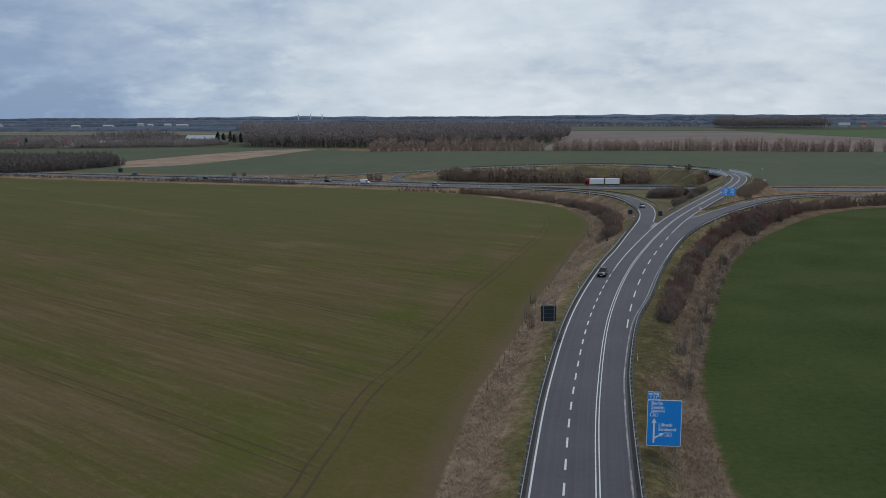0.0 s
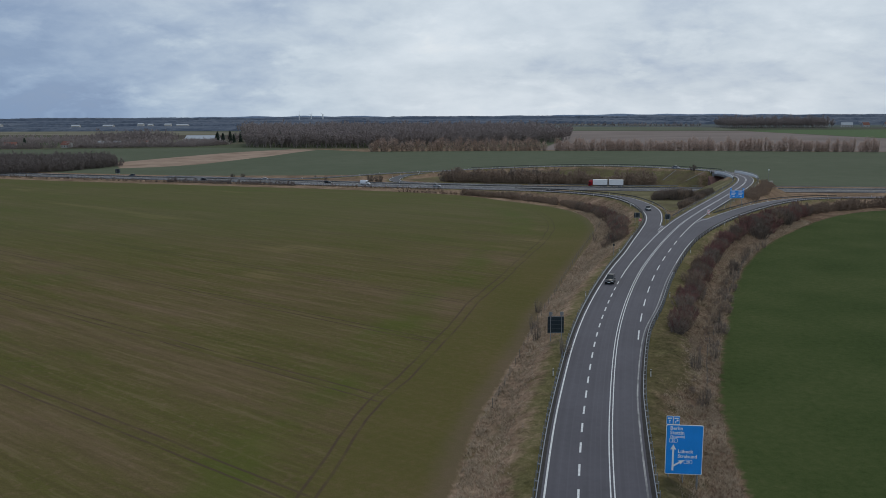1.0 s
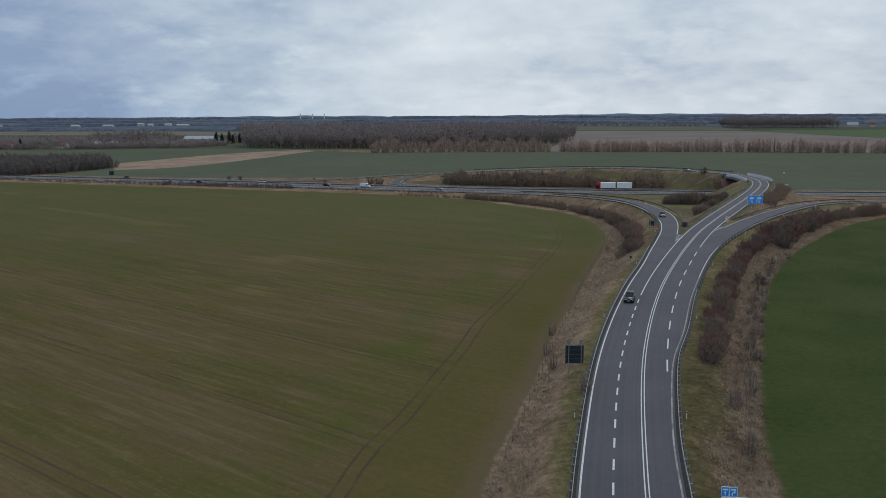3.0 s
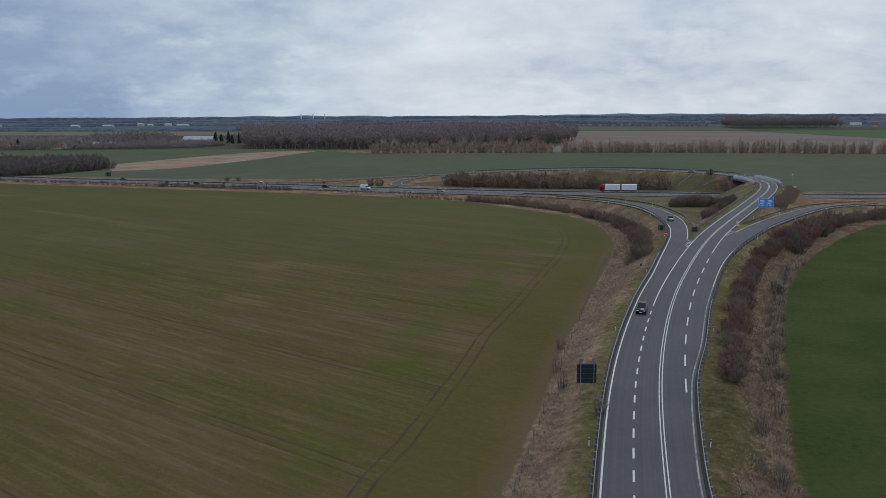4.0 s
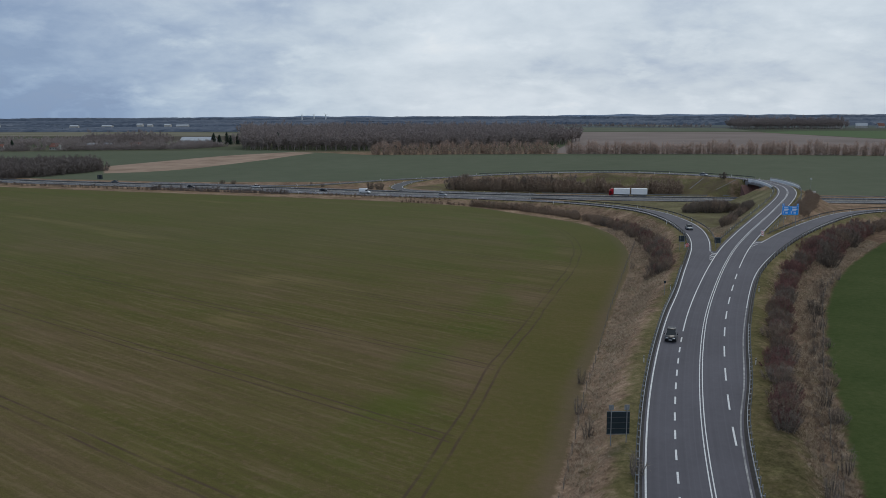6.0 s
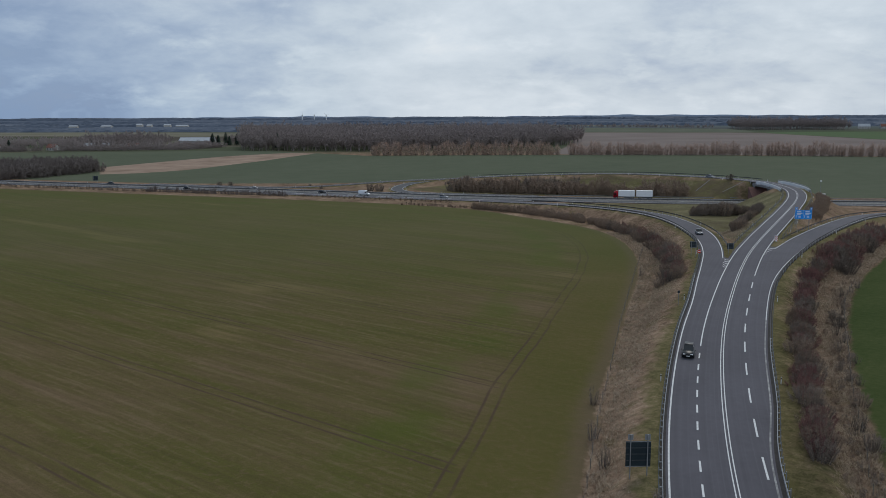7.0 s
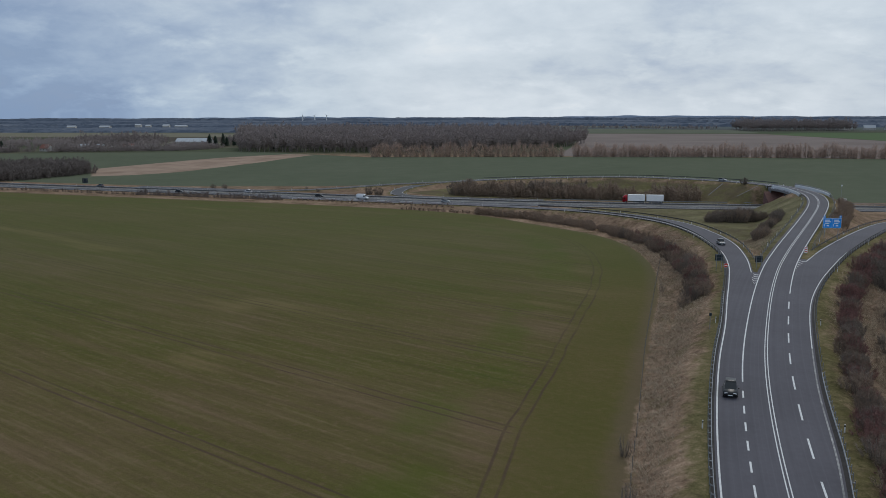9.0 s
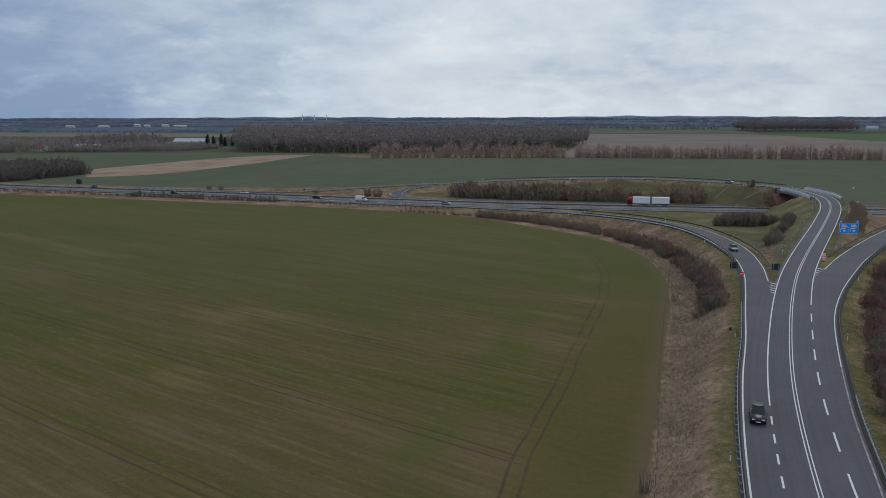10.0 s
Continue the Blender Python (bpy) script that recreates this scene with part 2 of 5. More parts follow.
    # headland: evener and greener, with a bare strip along its edge
    head = k.ramp(k.maths("ADD", k.maths("MULTIPLY", blot, 0.6), k.maths("MULTIPLY", fine, 0.4)), [(0.3, (0.058, 0.066, 0.014)), (0.5, (0.080, 0.074, 0.021)), (0.68, (0.112, 0.086, 0.036))])
    crop = k.mix(k.maths("MULTIPLY", k.span(fl, 17, 12), 0.8), crop, head)
    crop = k.mix(k.maths("MULTIPLY", k.span(k.maths("ADD", fl, k.maths("MULTIPLY", wob, 1.0)), 4.0, 0.5), 0.45), crop, (0.120, 0.088, 0.058))
    xyz = k.N("ShaderNodeSeparateXYZ")
    k.put(xyz.inputs[0], k.co)
    # tramlines: pairs of wheel tracks every 27 m, and one pair round the headland
    u = k.maths("ADD", k.maths("MULTIPLY", xyz.outputs[0], 0.636), k.maths("MULTIPLY", xyz.outputs[1], 0.772))
    u = k.maths("ADD", u, k.maths("MULTIPLY", k.maths("SUBTRACT", k.noise(0.02, 2), 0.5), 1.6))
    saw = k.maths("ABSOLUTE", k.maths("SUBTRACT", k.maths("FLOORED_MODULO", k.maths("SUBTRACT", u, 45.4), 27.2), 13.6))
    t1 = k.maths("MULTIPLY", k.span(k.maths("ABSOLUTE", k.maths("SUBTRACT", saw, 0.95)), 0.30, 0.08), k.span(fl, 13.5, 15))
    fw = k.maths("ADD", fl, k.maths("MULTIPLY", k.maths("SUBTRACT", k.noise(0.05, 2), 0.5), 2))
    t2 = k.span(k.maths("ABSOLUTE", k.maths("SUBTRACT", k.maths("ABSOLUTE", k.maths("SUBTRACT", fw, 14.3)), 0.95)), 0.30, 0.08)
    tram = k.maths("MULTIPLY", k.maths("MAXIMUM", t1, t2), k.maths("ADD", k.maths("MULTIPLY", k.span(k.noise(0.12, 4), 0.3, 0.6), 0.7), 0.3))
    crop = k.mix(k.maths("MULTIPLY", tram, 0.74), crop, (0.060, 0.043, 0.027))
    crop = k.mix(1.0, crop, (1.34, 1.23, 1.46), "MULTIPLY")
    crop = k.mix(k.maths("MULTIPLY", k.span(xyz.outputs[1], 190, 340), 0.5), crop, (0.094, 0.106, 0.039))
    col = k.mix(k.span(k.maths("ADD", fl, k.maths("MULTIPLY", wob, 0.6)), -0.4, 0.5), col, crop)
    # patchwork of fields in the distance
    vor = k.N("ShaderNodeTexVoronoi")
    vor.inputs["Scale"].default_value = 0.0045
    mp = k.N("ShaderNodeMapping")
    mp.inputs["Scale"].default_value = (0.6, 1.3, 0.0)
    k.put(mp.inputs[0], k.co)
    k.put(vor.inputs["Vector"], mp.outputs[0])
    cell = k.N("ShaderNodeSeparateXYZ")
    k.put(cell.inputs[0], vor.outputs["Color"])
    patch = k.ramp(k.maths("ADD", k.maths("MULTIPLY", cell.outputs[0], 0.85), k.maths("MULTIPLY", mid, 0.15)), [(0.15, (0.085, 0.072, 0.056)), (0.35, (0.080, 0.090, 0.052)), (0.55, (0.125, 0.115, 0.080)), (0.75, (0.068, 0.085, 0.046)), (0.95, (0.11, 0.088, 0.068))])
    # painted haze: the fields' colour fades to blue-grey with distance
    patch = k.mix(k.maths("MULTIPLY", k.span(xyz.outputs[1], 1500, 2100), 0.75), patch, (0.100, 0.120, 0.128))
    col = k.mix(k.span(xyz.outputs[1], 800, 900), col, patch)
    # right field: dense green
    rf = k.ramp(k.maths("ADD", k.maths("MULTIPLY", k.noise(0.04, 5), 0.4), k.maths("ADD", k.maths("MULTIPLY", fine, 0.35), k.maths("MULTIPLY", tiny, 0.25))), [(0.34, (0.030, 0.045, 0.013)), (0.46, (0.048, 0.067, 0.021)), (0.58, (0.070, 0.084, 0.030)), (0.70, (0.115, 0.102, 0.052))])
    # dark leaf litter and brambles beside it
    gg = k.maths("ADD", k.attr("green_gap"), k.maths("MULTIPLY", wob, 1.5))
    litter = k.maths("MULTIPLY", k.span(gg, -13, -8), k.span(k.noise(0.4, 5, 0.65), 0.30, 0.52))
    col = k.mix(k.maths("MULTIPLY", litter, 0.75), col, k.mix(1.0, col, (0.52, 0.50, 0.52), "MULTIPLY"))
    col = k.mix(k.span(k.maths("ADD", k.attr("green_gap"), wob), -0.5, 0.8), col, rf)
    # far fields: green, with some grey haze mixed into the colour
    ff = k.ramp(k.maths("ADD", k.maths("MULTIPLY", k.noise(0.01, 5), 0.5), k.maths("MULTIPLY", mid, 0.5)), [(0.3, (0.092, 0.107, 0.068)), (0.7, (0.122, 0.132, 0.088))])
    col = k.mix(k.span(k.maths("ADD", k.attr("far_gap"), wob), -1, 1), col, ff)
    tan = k.ramp(k.noise(0.05, 6), [(0.3, (0.235, 0.165, 0.120)), (0.7, (0.38, 0.28, 0.21))])
    col = k.mix(k.span(k.maths("ADD", k.attr("tan_gap"), k.maths("MULTIPLY", wob, 2)), -1, 1), col, tan)
    plough = k.ramp(k.noise(0.008, 5), [(0.35, (0.185, 0.150, 0.132)), (0.65, (0.235, 0.192, 0.170))])
    col = k.mix(k.span(k.maths("ADD", k.attr("plough_gap"), k.maths("MULTIPLY", wob, 2)), -2, 2), col, plough)
    col = k.mix(k.span(k.maths("ADD", k.attr("stubble_gap"), k.maths("MULTIPLY", wob, 2)), -2, 2), col, k.ramp(k.noise(0.01, 5), [(0.35, (0.150, 0.142, 0.098)), (0.65, (0.200, 0.184, 0.135))]))
    col = k.mix(k.span(k.maths("ADD", k.attr("olive_gap"), k.maths("MULTIPLY", wob, 2)), -2, 2), col, k.ramp(k.noise(0.012, 5), [(0.35, (0.105, 0.120, 0.082)), (0.65, (0.140, 0.142, 0.105))]))
    col = k.mix(k.span(k.maths("ADD", k.attr("far_green"), wob), -2, 2), col, (0.095, 0.132, 0.064))
    bump = k.maths("ADD", k.maths("MULTIPLY", fine, 1.0), k.maths("MULTIPLY", tiny, 0.4))
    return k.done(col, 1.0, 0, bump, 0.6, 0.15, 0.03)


GROUND = ground_mat()


# ---- plan of the roads: x, y, z of their reference lines ----
def spline(points, step=2.0):
    """Evenly spaced points on a smooth curve through the given ones."""
    p = np.array(points, float)
    p = np.vstack([2 * p[0] - p[1], p, 2 * p[-1] - p[-2]])
    s = np.linspace(0, 1, 24, endpoint=False)[:, None]
    c = []
    for i in range(1, len(p) - 2):
        a, b, d, e = p[i - 1 : i + 3]
        c.append(0.5 * (2 * b + (d - a) * s + (2 * a - 5 * b + 4 * d - e) * s**2 + (3 * b - a - 3 * d + e) * s**3))
    c = np.vstack(c + [p[-2:-1]])
    g = np.r_[0, np.cumsum(np.linalg.norm(np.diff(c[:, :2], axis=0), axis=1))]
    q = np.linspace(0, g[-1], max(2, int(g[-1] / step) + 1))
    return np.stack([np.interp(q, g, c[:, k]) for k in range(3)], 1)


def side(line, w):
    """The line moved w metres to its right (w may vary along it)."""
    t = np.gradient(line[:, :2], axis=0)
    t /= np.linalg.norm(t, axis=1)[:, None]
    o = line.copy()
    o[:, 0] += w * t[:, 1]
    o[:, 1] -= w * t[:, 0]
    return o


def cut(line, y0, y1):
    return line[(line[:, 1] >= y0) & (line[:, 1] <= y1)]


# main road: its double centre line, over the bridge and round to the loop
MAIN = spline([(1, -60, -0.4), (5.5, 0, -0.4), (10, 38, -0.3), (16.5, 71.7, -0.15), (23.2, 103.5, 0.1), (33.5, 143.4, 0.5), (47.05, 184.2, 1.0), (62.25, 221.4, 1.7), (77.5, 254.6, 2.4), (91.8, 282, 2.8), (106, 307.8, 3.1), (121, 335, 3.4), (140, 370.8, 3.7), (152, 397.5, 3.8), (159, 420, 3.8), (161.6, 444, 3.8), (157.6, 464.5, 3.8), (148.2, 483.1, 3.7), (132.9, 505.1, 3.3), (111.5, 529.3, 2.5), (78.5, 548.5, 1.0), (38.2, 557.6, -0.8), (13.6, 556.7, -2.0)])
LANE = 3.25
GORE_W, GORE_E = 243.0, 258.0
# slip road to the west: its outer edge along the main road, then its own axis
WEST = spline([(68.3, 254.5, 2.4), (73.8, 272, 2.5), (79.0, 294, 2.4), (81.2, 316, 2.2), (80.5, 341, 1.8), (75.8, 367, 0.7), (68.5, 388.7, -0.4), (59.5, 407, -1.4), (48, 425, -2.5), (36, 441, -3.5), (20, 455, -4.1), (-8, 468.5, -4.5), (-45, 484, -4.5), (-85, 500, -4.5)])
# slip road to the east
EAST = spline([(90.0, 262, 2.5), (103, 281.5, 2.3), (120.5, 305.5, 1.9), (138.5, 330, 0.9), (154.5, 352, -0.6), (170, 371, -2.2), (189, 387, -3.5), (214, 394, -4.3), (251, 395, -4.5), (320, 392, -4.5), (420, 392, -4.5), (600, 380, -4.5)])
LOOP = spline([(13.6, 556.7, -2.0), (1, 551, -2.7), (-9.5, 539, -3.4), (-15, 522, -4.0), (-14, 508, -4.3), (-7, 499, -4.45), (6, 493, -4.5), (26, 485.5, -4.5), (56, 475.5, -4.5)])
MERGE = spline([(13.6, 556.7, -2.0), (-15, 551.5, -2.6), (-33, 545.5, -3.2), (-48, 540, -3.8), (-68, 534.5, -4.3), (-90, 535.5, -4.5), (-120, 545.5, -4.5), (-165, 562.5, -4.5)])
MOTORWAY = spline([(-1500, 1090, -4.5), (-900, 850, -4.5), (-600, 728, -4.5), (-400, 645, -4.5), (-250, 578, -4.5), (-150, 540, -4.5), (-80, 513, -4.5), (-14, 486, -4.5), (45, 465, -4.5), (130, 446, -4.5), (190, 436, -4.5), (260, 427, -4.5), (400, 412, -4.5), (600, 395, -4.5), (900, 372, -4.5), (1500, 330, -4.5)], 4.0)

W_OUT = spline([tuple(p) for p in cut(side(MAIN, -2 * LANE), -100, 180)[::8]] + [(43.55, 193.4, 1.2), (50.5, 210.9, 1.55), (57.4, 229.5, 1.95), (63.6, 246, 2.25), (69.2, 262, 2.45), (73.9, 280, 2.5)] + [tuple(p) for p in cut(side(WEST, -3.1), 298, 999)[::8]], 2.0)
E_OUT = spline([tuple(p) for p in cut(side(MAIN, 3.35), -100, 124)[::8]] + [tuple(cut(side(MAIN, 4.15), 138, 145)[0]), (43.6, 156.7, 0.65), (53.6, 183.5, 1.05), (69.0, 219.6, 1.75), (81, 242, 2.2)] + [tuple(p) for p in cut(side(EAST, 3.1), 262, 999)[::8]], 2.0)


def nearest(line, xy, chunk=4000):
    """For each point of xy: its distance to the line, and the line's height there."""
    a, b = line[:-1], line[1:]
    d = (b - a)[:, :2]
    l2 = (d * d).sum(1) + 1e-9
    gap, z = np.empty(len(xy)), np.empty(len(xy))
    for i in range(0, len(xy), chunk):
        p = xy[i : i + chunk, None, :]
        s = np.clip(((p - a[None, :, :2]) * d).sum(2) / l2, 0, 1)
        q = p - (a[None, :, :2] + s[..., None] * d)
        e = (q * q).sum(2)
        k = e.argmin(1)
        r = np.arange(len(k))
        gap[i : i + chunk] = np.sqrt(e[r, k])
        z[i : i + chunk] = a[k, 2] + s[r, k] * (b - a)[k, 2]
    return gap, z


def inside(poly, xy):
    """Signed distance in metres to a closed outline, positive inside."""
    p = np.array(poly, float)
    ring = np.vstack([p, p[:1]])
    gap, _ = nearest(np.c_[ring, np.zeros(len(ring))], xy)
    x, y = xy.T
    odd = np.zeros(len(xy), bool)
    for (x0, y0), (x1, y1) in zip(ring[:-1], ring[1:]):
        if y0 != y1:
            odd ^= ((y0 > y) != (y1 > y)) & (x < (x1 - x0) * (y - y0) / (y1 - y0) + x0)
    return np.where(odd, gap, -gap)


def smooth(v, a, b):
    s = np.clip((v - a) / (b - a), 0, 1)
    return s * s * (3 - 2 * s)


def curve2(points, step=3.0):
    return spline([(x, y, 0) for x, y in points], step)[:, :2]


A_THIN = MOTORWAY[::4]
# (line, half width) of every carriageway that lifts the ground beneath it
BANKS = [(ln[::3], half) for ln, half in ((MAIN, 4.2), (W_OUT, 0.3), (WEST, 3.5), (EAST, 3.5), (E_OUT, 0.3), (side(cut(MAIN, -100, 245), -5.0), 3), (side(cut(MAIN, 120, 255), 5.0), 2.5), (LOOP, 3.4), (MERGE, 3.4))]


def ground_height(xy):
    """The lie of the land, with the banks that carry the roads."""
    xy = np.atleast_2d(np.asarray(xy, float))
    ga, _ = nearest(A_THIN, xy)
    ay = np.interp(xy[:, 0], MOTORWAY[:, 0], MOTORWAY[:, 1])
    north = xy[:, 1] > ay
    base = np.where(north, -4.75 + 4.75 * smooth(ga, 22, 300), -4.75 + 2.55 * smooth(ga, 16, 150))
    far = np.hypot(xy[:, 0], xy[:, 1])
    base = base + 1.2 * np.sin(xy[:, 0] / 310 + 1) * np.sin(xy[:, 1] / 270) * smooth(far, 700, 1500)
    h = base.copy()
    near = (xy[:, 0] > -140) & (xy[:, 0] < 640) & (xy[:, 1] > -90) & (xy[:, 1] < 620)
    if near.any():
        p = xy[near]
        up = h[near]
        for line, half in BANKS:
            lo, hi = line[:, :2].min(0) - 30, line[:, :2].max(0) + 30
            w = np.flatnonzero(((p > lo) & (p < hi)).all(1))
            if len(w):
                g, z = nearest(line, p[w])
                up[w] = np.maximum(up[w], z - 0.22 - 0.5 * np.maximum(0, g - half - 1.6))
        # the motorway's corridor stays clear below the bridge
        up = np.minimum(up, -4.72 + 3.0 * np.maximum(0, ga[near] - 12.5))
        h[near] = up
    return h


CROP = np.vstack([curve2([(-45, -70), (-11, 0), (-3, 55), (2.3, 81.6), (5.6, 100.1), (8.5, 112), (12.5, 125.3), (17.2, 142), (23.5, 166), (29.6, 185), (34.6, 201), (41.6, 224), (49.2, 247.5), (53.3, 262.5), (58.2, 286), (60.2, 315.5), (55.5, 347), (40, 380), (17, 420), (-28, 450), (-110, 484), (-216, 527), (-340, 583)]), [(-560, 680), (-900, 640), (-900, -200), (-45, -200)]])
GREEN = np.vstack([curve2([(8, -70), (22, 25), (31.5, 77.9), (35, 94.3), (37.5, 104), (40, 113.2), (43.8, 124), (51, 143), (55.9, 154.6), (64, 175), (72, 192.5), (81, 211.5), (99, 243), (120, 272.5), (146, 304), (167, 323), (188, 334), (235, 352), (330, 362), (600, 350)]), [(900, 340), (900, -200), (8, -200)]])
FAR = [(-1500, 1150), (-330, 640), (-262, 606), (-150, 566), (-60, 560), (15, 571), (60, 570), (100, 558), (135, 527), (165, 490), (180, 465), (260, 449), (420, 432), (900, 394), (900, 700), (402, 722), (250, 768), (120, 788), (-50, 792), (-158, 893), (-420, 890), (-1500, 1300)]
TAN = [(-219, 632), (-172, 668), (-130, 745), (-97, 838), (-122, 850), (-178, 798), (-246, 702)]
PLOUGH = [(110, 796), (250, 778), (405, 730), (900, 720), (900, 900), (590, 1060), (565, 1516), (271, 1581), (175, 1060)]
STUBBLE = [[(-860, 1470), (-600, 1425), (-330, 1385), (-250, 1440), (-300, 1580), (-480, 1690), (-960, 1780)], [(250, 2190), (600, 2080), (640, 2200), (270, 2340)]]
OLIVE = [(190, 1640), (590, 1560), (630, 1800), (420, 1900), (220, 1960)]
GREEN_FAR = [(600, 1050), (1000, 880), (1600, 900), (1500, 1450), (570, 1540)]


# ---- mesh helpers ----
def mesh(name, verts, faces, mat, smooth_faces=False):
    me = bpy.data.meshes.new(name)
    me.from_pydata([tuple(v) for v in verts], [], faces)
    for m in mat if isinstance(mat, (list, tuple)) else [mat]:
        me.materials.append(m)
    if smooth_faces:
        me.polygons.foreach_set("use_smooth", [True] * len(me.polygons))
    me.update()
    return me


def thing(name, label, category, group="", kind="", data=None, at=(0, 0, 0), turn=0.0):
    ob = tagged(new(name, data), label, category, group, kind)
    ob.matrix_world = pose(*at, 0, 0, turn)
    return ob


def part(name, data, mat, parent, label="", m=None):
    """Links a mesh or bmesh as one object under a thing or a part."""
    if isinstance(data, bmesh.types.BMesh):
        me = bpy.data.meshes.new(name)
        data.to_mesh(me)
        data.free()
        me.materials.append(mat)
        data = me
    ob = new(name, data)
    ob.parent = parent
    if m is not None:
        ob.matrix_local = m
    if label:
        tagged(ob, label)
    return ob


def box(x0, x1, y0, y1, z0, z1, bevel=0.0):
    bm = bmesh.new()
    bmesh.ops.create_cube(bm, size=1, matrix=Matrix.Translation(((x0 + x1) / 2, (y0 + y1) / 2, (z0 + z1) / 2)) @ Matrix.Diagonal((x1 - x0, y1 - y0, z1 - z0, 1)))
    if bevel:
        bmesh.ops.bevel(bm, geom=bm.edges[:], offset=bevel, segments=2, affect="EDGES", profile=0.6)
    return bm


def tube(p, q, r0, r1=None, n=10):
    """A closed round bar from p to q."""
    bm = bmesh.new()
    p, q = Vector(p), Vector(q)
    m = Matrix.Translation((p + q) / 2) @ (q - p).to_track_quat("Z", "Y").to_matrix().to_4x4()
    bmesh.ops.create_cone(bm, cap_ends=True, segments=n, radius1=r0, radius2=r0 if r1 is None else r1, depth=(q - p).length, matrix=m)
    return bm


def join(*bms):
    out = bms[0]
    for b in bms[1:]:
        me = bpy.data.meshes.new("t")
        b.to_mesh(me)
        b.free()
        out.from_mesh(me)
        bpy.data.meshes.remove(me)
    return out


def resample(line, n):
    g = np.r_[0, np.cumsum(np.linalg.norm(np.diff(line[:, :2], axis=0), axis=1))]
    q = np.linspace(0, g[-1], n)
    return np.stack([np.interp(q, g, line[:, k]) for k in range(3)], 1)


def slab(name, a, b, mat, lift=0.0, thick=0.3, cols=1, ref=None):
    """A thick road surface between its two edges a (left) and b (right)."""
    n = len(a)
    rows = [a + (b - a) * (k / cols) for k in range(cols + 1)]
    rows = [r + np.array([0, 0, lift]) for r in rows]
    rows = [rows[0] - np.array([0, 0, thick])] + rows + [rows[-1] - np.array([0, 0, thick])]
    v = np.vstack(rows)
    f = [[i * n + k, (i + 1) * n + k, (i + 1) * n + k + 1, i * n + k + 1] for i in range(len(rows) - 1) for k in range(n - 1)]
    me = mesh(name, v, f, mat)
    if ref is not None:
        t = me.attributes.new("across", "FLOAT", "POINT")
        g, _ = nearest(ref, v[:, :2])
        rg, _ = nearest(side(ref, 30.0), v[:, :2])
        t.data.foreach_set("value", np.where(rg < 30, g, -g))
    return me


def stripe(line, off, width, lift=0.016):
    """Vertices and faces of a painted line."""
    a, b = side(line, off - width / 2), side(line, off + width / 2)
    n = len(line)
    v = np.vstack([a, b]) + np.array([0, 0, lift])
    return v, [[k, n + k, n + k + 1, k + 1] for k in range(n - 1)]


def sub(line, s0, s1):
    """The stretch of a line between two lengths along it."""
    g = np.r_[0, np.cumsum(np.linalg.norm(np.diff(line[:, :2], axis=0), axis=1))]
    q = np.r_[s0, g[(g > s0) & (g < s1)], s1]
    return np.stack([np.interp(q, g, line[:, k]) for k in range(3)], 1)


def length(line):
    return np.linalg.norm(np.diff(line[:, :2], axis=0), axis=1).sum()


# ---- ground ----
def axis(dense0, dense1, step, lo, hi, grow=1.13):
    a = list(np.arange(dense0, dense1 + 0.01, step))
    d, x = step, a[-1]
    while x < hi:
        d = min(d * grow, 160)
        x += d
        a.append(min(x, hi))
    d, x = step, a[0]
    while x > lo:
        d = min(d * grow, 160)
        x -= d
        a.insert(0, max(x, lo))
    return np.array(a)


def build_ground():
    xs, ys = axis(-24, 215, 1.9, -4000, 4000), axis(66, 575, 1.9, -900, 4700, 1.09)
    gx, gy = np.meshgrid(xs, ys)
    xy = np.stack([gx.ravel(), gy.ravel()], 1)
    z = ground_height(xy)
    z += 0.03 * np.sin(xy[:, 0] * 1.7 + np.sin(xy[:, 1] * 0.9)) * np.sin(xy[:, 1] * 1.3)
    nx, ny = len(xs), len(ys)
    i = (np.arange(ny - 1)[:, None] * nx + np.arange(nx - 1)).ravel()
    quads = np.stack([i, i + 1, i + nx + 1, i + nx], 1)
    me = bpy.data.meshes.new("ground")
    me.vertices.add(len(xy))
    me.vertices.foreach_set("co", np.c_[xy, z].ravel())
    me.loops.add(quads.size)
    me.loops.foreach_set("vertex_index", quads.ravel().astype(np.int32))
    me.polygons.add(len(quads))
    me.polygons.foreach_set("loop_start", np.arange(0, quads.size, 4, dtype=np.int32))
    me.polygons.foreach_set("use_smooth", np.ones(len(quads), bool))
    me.update(calc_edges=True)
    me.materials.append(GROUND)

    def attribute(name, v):
        me.attributes.new(name, "FLOAT", "POINT").data.foreach_set("value", v.astype(np.float32))

    attribute("crop_gap", inside(CROP, xy))
    attribute("green_gap", inside(GREEN, xy))
    attribute("far_green", inside(GREEN_FAR, xy))
    attribute("far_gap", inside(FAR, xy))
    attribute("tan_gap", inside(TAN, xy))
    attribute("plough_gap", inside(PLOUGH, xy))
    attribute("stubble_gap", np.maximum(*[inside(p, xy) for p in STUBBLE]))
    attribute("olive_gap", inside(OLIVE, xy))
    attribute("meadow", inside([(-10, 520), (10, 495), (150, 452), (150, 470), (105, 527), (70, 542), (20, 550)], xy))
    attribute("wedge", inside([(84, 262), (150, 400), (150, 432), (60, 446), (84, 400), (90, 340)], xy))
    g = np.full(len(xy), 60.0)
    near = (xy[:, 0] > -140) & (xy[:, 0] < 640) & (xy[:, 1] > -90) & (xy[:, 1] < 620)
    for line, half in BANKS:
        g[near] = np.minimum(g[near], np.maximum(0, nearest(line, xy[near])[0] - half))
    east = xy[:, 0] > np.interp(xy[:, 1], E_OUT[:, 1], E_OUT[:, 0])
    attribute("road_gap", np.where(east, 0.62 * g, 1.15 * g))
